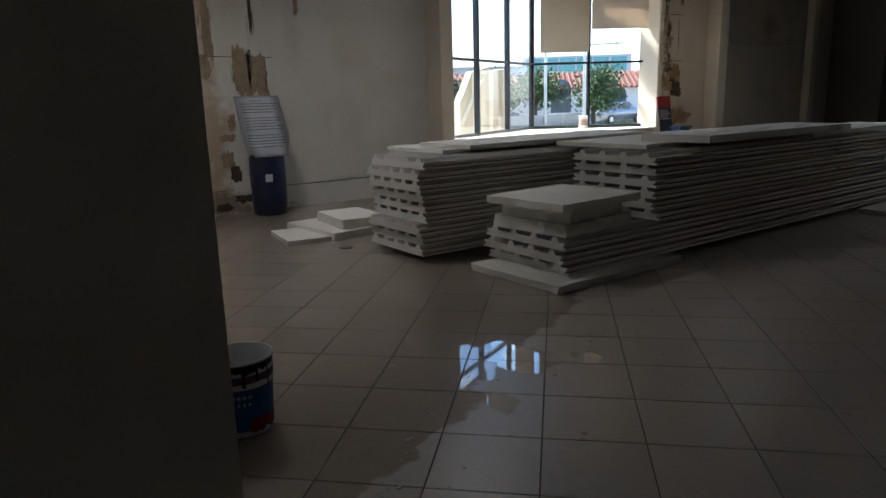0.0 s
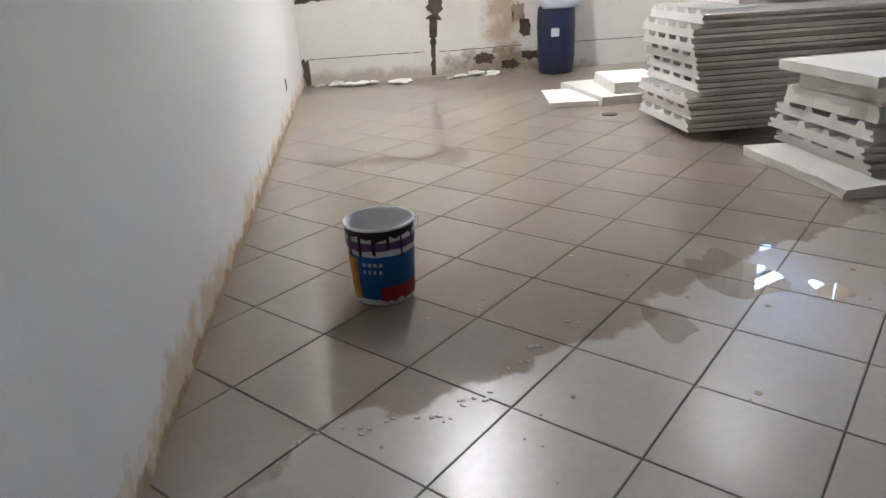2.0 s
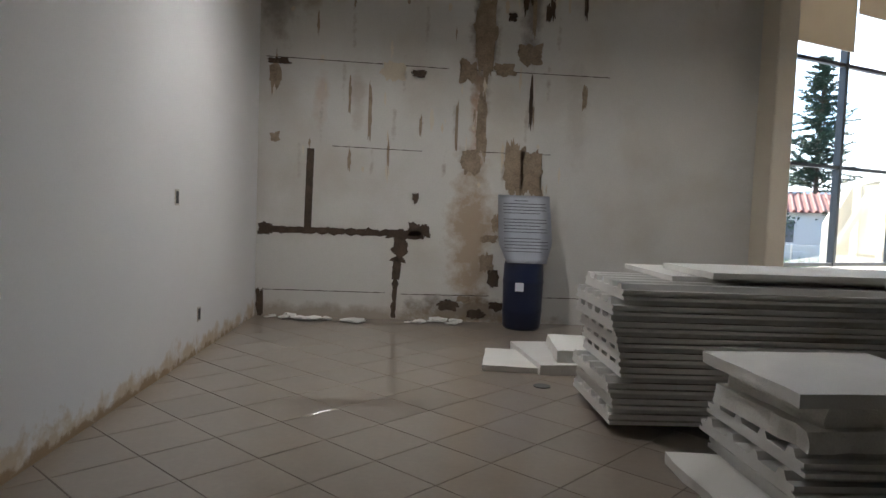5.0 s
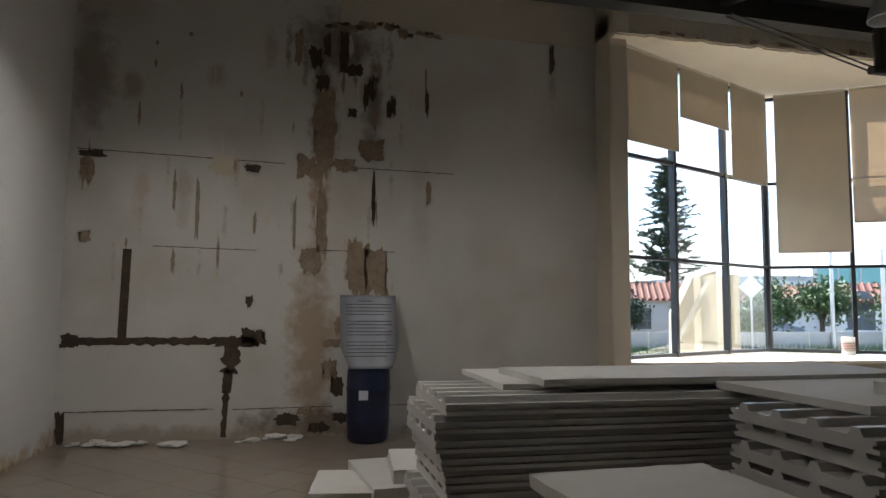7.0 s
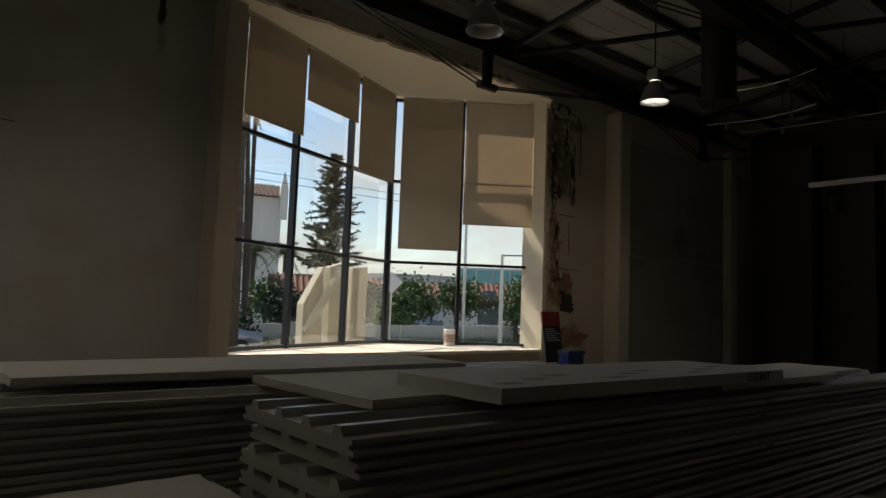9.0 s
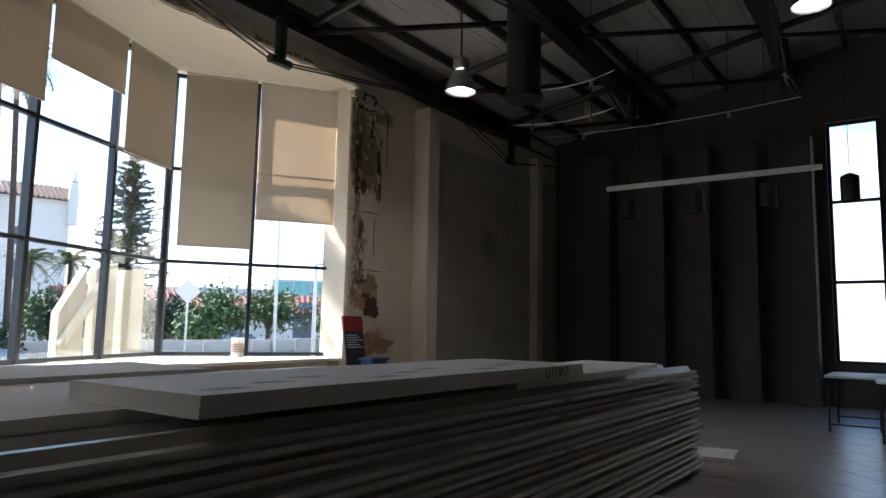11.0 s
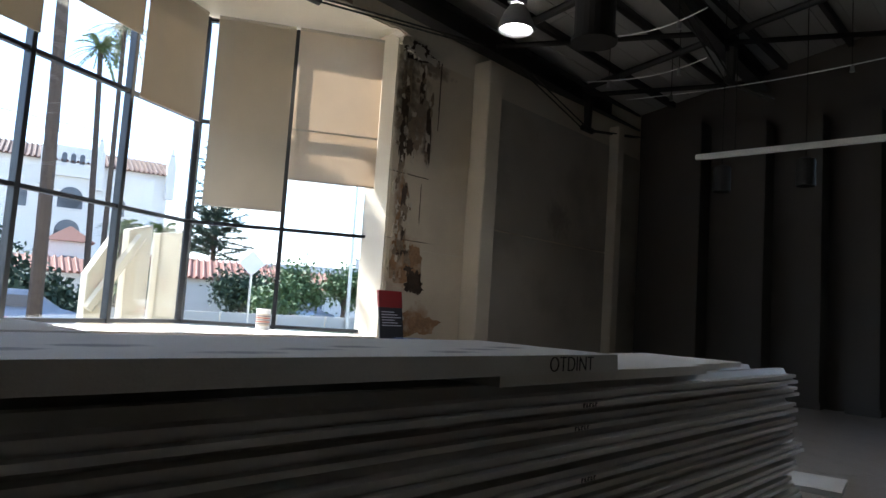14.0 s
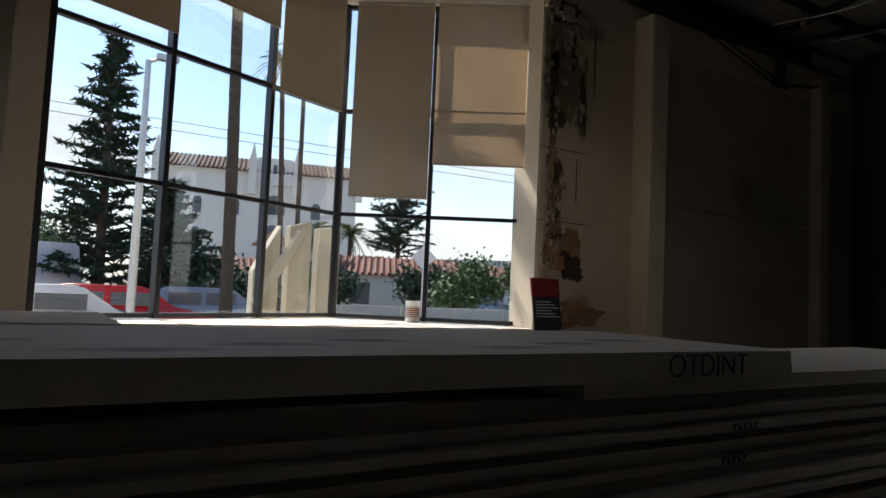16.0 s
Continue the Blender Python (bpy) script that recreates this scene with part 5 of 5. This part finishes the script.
x, y = out(15.9, 62)
big = house(x, y, 16.0, 8, 10.9, 1.7, -15.9, [(-4.9, 7.2, .7, 1.0), (-4.9, 4.7, .7, 1.0), (-1.9, 7.2, .6, 1.0), (1.2, 7.4, 1.7, 0.8), (1.2, 4.9, 1.7, 0.8), (4.6, 7.2, .8, 1.0), (4.6, 4.7, .8, 1.0), (1.0, 2.0, 1.2, 1.4)], "large white mission-style building with brown-red tile roof", True, roof=M_DARKROOF)


def turret(wx, half, y0, z0, z1, tip):
    bm = bmesh.new()
    add_box(bm, wx - half, wx + half, y0 - half, y0 + half, z0, z1)
    bmesh.ops.create_cone(bm, cap_ends=True, segments=4, radius1=half * 1.4, radius2=0.02, depth=tip, matrix=Matrix.Translation((wx, y0, z1 + tip / 2)) @ pose(0, 0, 0, 0, 0, 45))
    part("turret", bm, M_WHITEHOUSE, big, "white pointed turret")


for wx in (-8.1, -0.7, 2.9, 8.1):
    turret(wx, 0.33, -4.2, 9.0, 11.7, 1.6)
# raised front between the middle turrets, with three small arched openings
box_part("parapet", (-0.36, 2.56, -4.32, -3.9, 9.8, 12.1), M_WHITEHOUSE, big, 0.03)
for wx in (0.5, 1.1, 1.7):
    o_ = box_part("opening", (wx - 0.17, wx + 0.17, -4.35, -4.3, 10.8, 11.4), M_WINDOWDARK, big)
    bm = bmesh.new()
    add_rod(bm, (wx, -4.35, 11.4), (wx, -4.3, 11.4), 0.17, sides=16)
    part("arch", bm, M_WINDOWDARK, o_)
for z in (3.9, 6.6):
    box_part("string_course", (-8.0, 8.0, -4.07, -4.002, z, z + 0.12), M_WHITEHOUSE, big, 0.01)
porch = thing("porch_tower", "small white entrance tower with red pyramid tile roof", "tower", at=pose(*out(17.2, 48), GZ, 0, 0, -16))
box_part("wall", (-1.1, 1.1, -1.1, 1.1, 0, 4.3), M_WHITEHOUSE, porch, 0.02)
bm = bmesh.new()
bmesh.ops.create_cone(bm, cap_ends=True, segments=4, radius1=2.0, radius2=0.1, depth=1.0, matrix=Matrix.Translation((0, 0, 4.8)) @ pose(0, 0, 0, 0, 0, 45))
part("roof", bm, M_TILEROOF, porch, "red clay tile roof")
box_part("window", (-0.45, 0.45, -1.13, -1.08, 1.9, 3.4), M_WINDOWDARK, porch)
house(*out(14.0, 44), 6, 4, 2.3, 0.9, -14, [(-2, 0.9, 1.2, 1.3), (1.5, 0.9, 1.0, 1.2)], "low white house with red tile roof")
house(*out(35.5, 46), 10, 6, 2.3, 1.2, -30, [(-3, 0.8, 1.0, 1.2), (0, 0.8, 1.0, 1.2), (3, 0.8, 1.0, 1.2)], "low white house with red tile roof")
house(*out(27.5, 40), 7, 6, 2.4, 1.1, -26, [(-2, 0.8, 1.0, 1.2), (2, 0.8, 1.0, 1.2)], "low white house with red tile roof")
house(*out(44, 46), 8, 6, 2.4, 1.2, -40, [(-2, 0.8, 1.4, 1.6), (2, 0.8, 1.0, 1.2)], "white house with arched opening and red roof", True)
ob_ = thing("office_building", "long grey modern building with curved roof far off", "building", at=pose(*out(36, 110), GZ, 0, 0, -36))
bm = bmesh.new()
n = 24
prism(bm, [(-26 + 52 * i / n, 0) for i in range(n + 1)] + [(26, 8), (-26, 8)], 0, 5.5)
for v in bm.verts:
    if v.co.z > 1:
        v.co.z += 1.6 * (1 - (v.co.x / 26) ** 2)
part("wall", bm, M_GREYBLDG, ob_)
for k in range(12):
    box_part("window", (-24 + k * 4, -21 + k * 4, -0.08, 0.02, 3.6, 4.7), M_WINDOWDARK, ob_)
tbd = thing("glass_building", "teal glass office block across the street", "building", at=pose(*out(44, 60), GZ, 0, 0, -44))
box_part("wall", (-5, 5, 0, 8, 0, 5.6), M_GREYBLDG, tbd)
for k in range(6):
    for j in range(3):
        box_part("window", (-4.6 + k * 1.55, -3.2 + k * 1.55, -0.06, 0.02, 0.8 + j * 1.6, 2.2 + j * 1.6), M_TEAL, tbd)
fence = thing("garden_wall", "low white garden wall along the far pavement", "wall")
for k in range(14):
    box_part("section", (-6 + k * 2.5, -3.55 + k * 2.5, 27.0, 27.2, GZ, GZ + 1.0), M_PAVE, fence, 0.02)
bb = thing("shrub_bed", "dry shrubs and grass along the street", "shrubs", kind="stuff")
verts, faces = [], []
rs = random.Random(9)
for k in range(6000):
    p = Vector((rs.uniform(-4, 32), rs.uniform(11.9, 12.6) if k % 3 == 0 else rs.uniform(25.9, 26.9), GZ + 0.1))
    d = Vector((rs.uniform(-.3, .3), rs.uniform(-.3, .3), rs.uniform(0.2, 0.55)))
    i0 = len(verts)
    verts += [p - Vector((.025, 0, 0)), p + Vector((.025, 0, 0)), p + d]
    faces.append((i0, i0 + 1, i0 + 2))
me = bpy.data.meshes.new("blades")
me.from_pydata([tuple(v) for v in verts], [], faces)
me.materials.append(M_LEAF)
ob = new("blades", me)
ob.parent = bb


def car(x, y, turn, mat, label, tall=1.45, boxy=False):
    c = thing("car", label, "car", "cars in the street", at=pose(x, y, GZ + 0.02, 0, 0, turn))
    prof = [(-2.1, .3), (2.1, .3), (2.15, .6), (2.0, .85), (1.1, .95), (0.5, tall), (-1.2, tall), (-1.9, .95), (-2.15, .85)]
    if boxy:
        prof = [(-2.6, .4), (2.4, .4), (2.45, 1.2), (1.5, 1.4), (1.4, 2.6), (-2.6, 2.6)]
    bm = bmesh.new()
    a = [bm.verts.new((px, -.85, pz)) for px, pz in prof]
    b = [bm.verts.new((px, .85, pz)) for px, pz in prof]
    bm.faces.new(a)
    bm.faces.new(b[::-1])
    for k in range(len(a)):
        j = (k + 1) % len(a)
        bm.faces.new((a[k], b[k], b[j], a[j]))
    bmesh.ops.bevel(bm, geom=list(bm.edges), offset=0.06, segments=2, affect="EDGES")
    part("body", bm, mat, c, smooth=True)
    if not boxy:
        for x0, x1 in ((-1.25, -0.35), (-0.25, 0.6)):
            box_part("side_window", (x0, x1, -0.865, -0.80, 1.0, tall - 0.12), M_WINDOWDARK, c, 0.02)
    for wx in (-1.35, 1.35):
        for sy in (-1, 1):
            bm = bmesh.new()
            add_rod(bm, (wx, sy * .72, .31), (wx, sy * .9, .31), .31, sides=20)
            wh = part("wheel", bm, M_TYRE, c)
            bm = bmesh.new()
            add_rod(bm, (wx, sy * .9, .31), (wx, sy * .915, .31), .18, sides=14)
            part("rim", bm, M_METAL, wh)


car(*out(6.0, 17.5), 0, M_CARRED, "red car on the street")
car(*out(1.5, 14.5), 0, M_CARWHITE, "white car on the street")
car(*out(-0.5, 24), 5, M_CARWHITE, "white box van parked across the street", boxy=True)
car(*out(12.5, 20.8), 0, M_CARGREY, "silver car parked by the far pavement")
car(*out(34.8, 42), 0, M_CARGREY, "silver car on the street")
car(*out(46.5, 42), 0, M_CARGREY, "silver car parked by the far pavement")
def pole(x, y, h, arm, label):
    p = thing("street_lamp", label, "street lamp", "street poles", at=pose(x, y, GZ))
    bm = bmesh.new()
    add_rod(bm, (0, 0, 0), (0, 0, h), 0.1, 0.06, 10)
    part("pole", bm, M_METAL, p)
    bm = bmesh.new()
    add_rod(bm, (0, 0, h - 0.05), (arm, 0, h + 0.1), 0.035)
    part("arm", bm, M_METAL, p)
    box_part("head", (arm - 0.1, arm + 0.35, -0.1, 0.1, h + 0.05, h + 0.18), M_METAL, p, 0.02)
pole(*out(6.95, 15.4), 6.25, 0.25, "grey metal street lamp")
pole(*out(38.5, 30), 7.2, 0.2, "tall wooden utility pole by the street")
pole(*out(41.5, 26), 4.2, 2.2, "pale street lamp with long arm")
sp = thing("road_sign", "diamond road sign seen from behind on a thin post", "road sign", at=pose(15.9, 20.0, GZ, 0, 0, -32))
bm = bmesh.new()
add_rod(bm, (0, 0, 0), (0, 0, 2.4), 0.03)
part("post", bm, M_METAL, sp)
bm = bmesh.new()
add_box(bm, -0.25, 0.25, -0.03, -0.01, -0.25, 0.25, 0.006)
dm = part("plate", bm, M_PLASTICWHITE, sp)
dm.matrix_basis = Matrix.Translation((0, 0, 2.6)) @ Matrix.Rotation(radians(45), 4, "Y") 
gp = thing("gate_pillars", "cream stucco pillars outside the window, with a sloping rod in place of a shadow", "gate pillar")
for x0, x1, h0, h1 in ((9.22, 9.60, 1.4, 2.1), (9.74, 10.08, 2.1, 2.2), (10.2, 10.55, 2.1, 2.15)):
    bm = bmesh.new()
    vs = [bm.verts.new((xx, yy, zz)) for yy in (13.25, 13.5) for xx, zz in ((x0, GZ), (x1, GZ), (x1, h1), (x0, h0))]
    for f in ((0, 1, 2, 3), (7, 6, 5, 4), (0, 4, 5, 1), (1, 5, 6, 2), (2, 6, 7, 3), (3, 7, 4, 0)):
        bm.faces.new([vs[q] for q in f])
    bmesh.ops.bevel(bm, geom=list(bm.edges), offset=0.012, segments=1, affect="EDGES")
    part("pillar", bm, M_CREAM, gp)
# sloping rod added in place of the diagonal shadow across the pillars
bm = bmesh.new()
add_rod(bm, (9.25, 13.2, 0.9), (9.9, 13.2, 2.0), 0.08, 0.08, 6)
part("brace", bm, M_CREAM, gp)
# overhead wires
for k, z in enumerate((6.2, 6.6)):
    wr = thing("overhead_wire", "thin black overhead cable across the street", "cable", "overhead cables")
    bm = bmesh.new()
    pts = [Vector((-10 + 5 * i, 27.5 + k * .4, z - 0.02 * (i - 6) ** 2 * -0.4)) for i in range(13)]
    for a, b in zip(pts, pts[1:]):
        add_rod(bm, a, b, 0.012, sides=5)
    part("wire", bm, M_STEEL, wr)

# ---- tiled floor ----
fl = wall("floor", (-4.0, XE, -5.0, 11.3, -0.3, -0.0045), M_GROUT, "glossy beige ceramic tiles laid diagonally with dark joints, wet in places")
fl["category"] = "floor"
T = 0.45
bm = bmesh.new()
add_box(bm, -T / 2 + 0.003, T / 2 - 0.003, -T / 2 + 0.003, T / 2 - 0.003, -0.008, 0.0)
bmesh.ops.bevel(bm, geom=[e for e in bm.edges if e.verts[0].co.z > -0.001 and e.verts[1].co.z > -0.001], offset=0.002, segments=1, affect="EDGES")
tile_me = bpy.data.meshes.new("tile")
bm.to_mesh(tile_me)
bm.free()
tile_me.materials.append(M_TILE)
ux, uy = Vector((0.7071, -0.7071)), Vector((0.7071, 0.7071))
o = Vector((0.802, 3.144)) + (ux + uy) * T / 2
rest_v, rest_f = [], []
base_v = [v.co.copy() for v in tile_me.vertices]
base_f = [tuple(p.vertices) for p in tile_me.polygons]
count = 0
rt = random.Random(2)
for i in range(-40, 41):
    for j in range(-40, 41):
        c = o + ux * T * i + uy * T * j
        if not (-3.9 < c.x < XE - 0.1 and -4.9 < c.y < 11.0) or (c.x < -0.2 and c.y > 1.6) or (c.y > YA + 0.1):
            continue
        m = pose(c.x, c.y, rt.uniform(-0.0004, 0.0), rt.uniform(-.06, .06), rt.uniform(-.06, .06), -45 + 90 * rt.randrange(4))
        if c.x < 5.4 and 1.2 < c.y < 9.9 and count < 300:
            ob = new("tile", tile_me)
            ob.matrix_basis = m
            ob.parent = fl
            count += 1
        else:
            i0 = len(rest_v)
            rest_v += [tuple(m @ v) for v in base_v]
            rest_f += [tuple(i0 + q for q in f) for f in base_f]
me = bpy.data.meshes.new("tiles_beyond")
me.from_pydata(rest_v, [], rest_f)
me.materials.append(M_TILE)
ob = tagged(new("tiles_beyond", me), kind="stuff")
ob.parent = fl
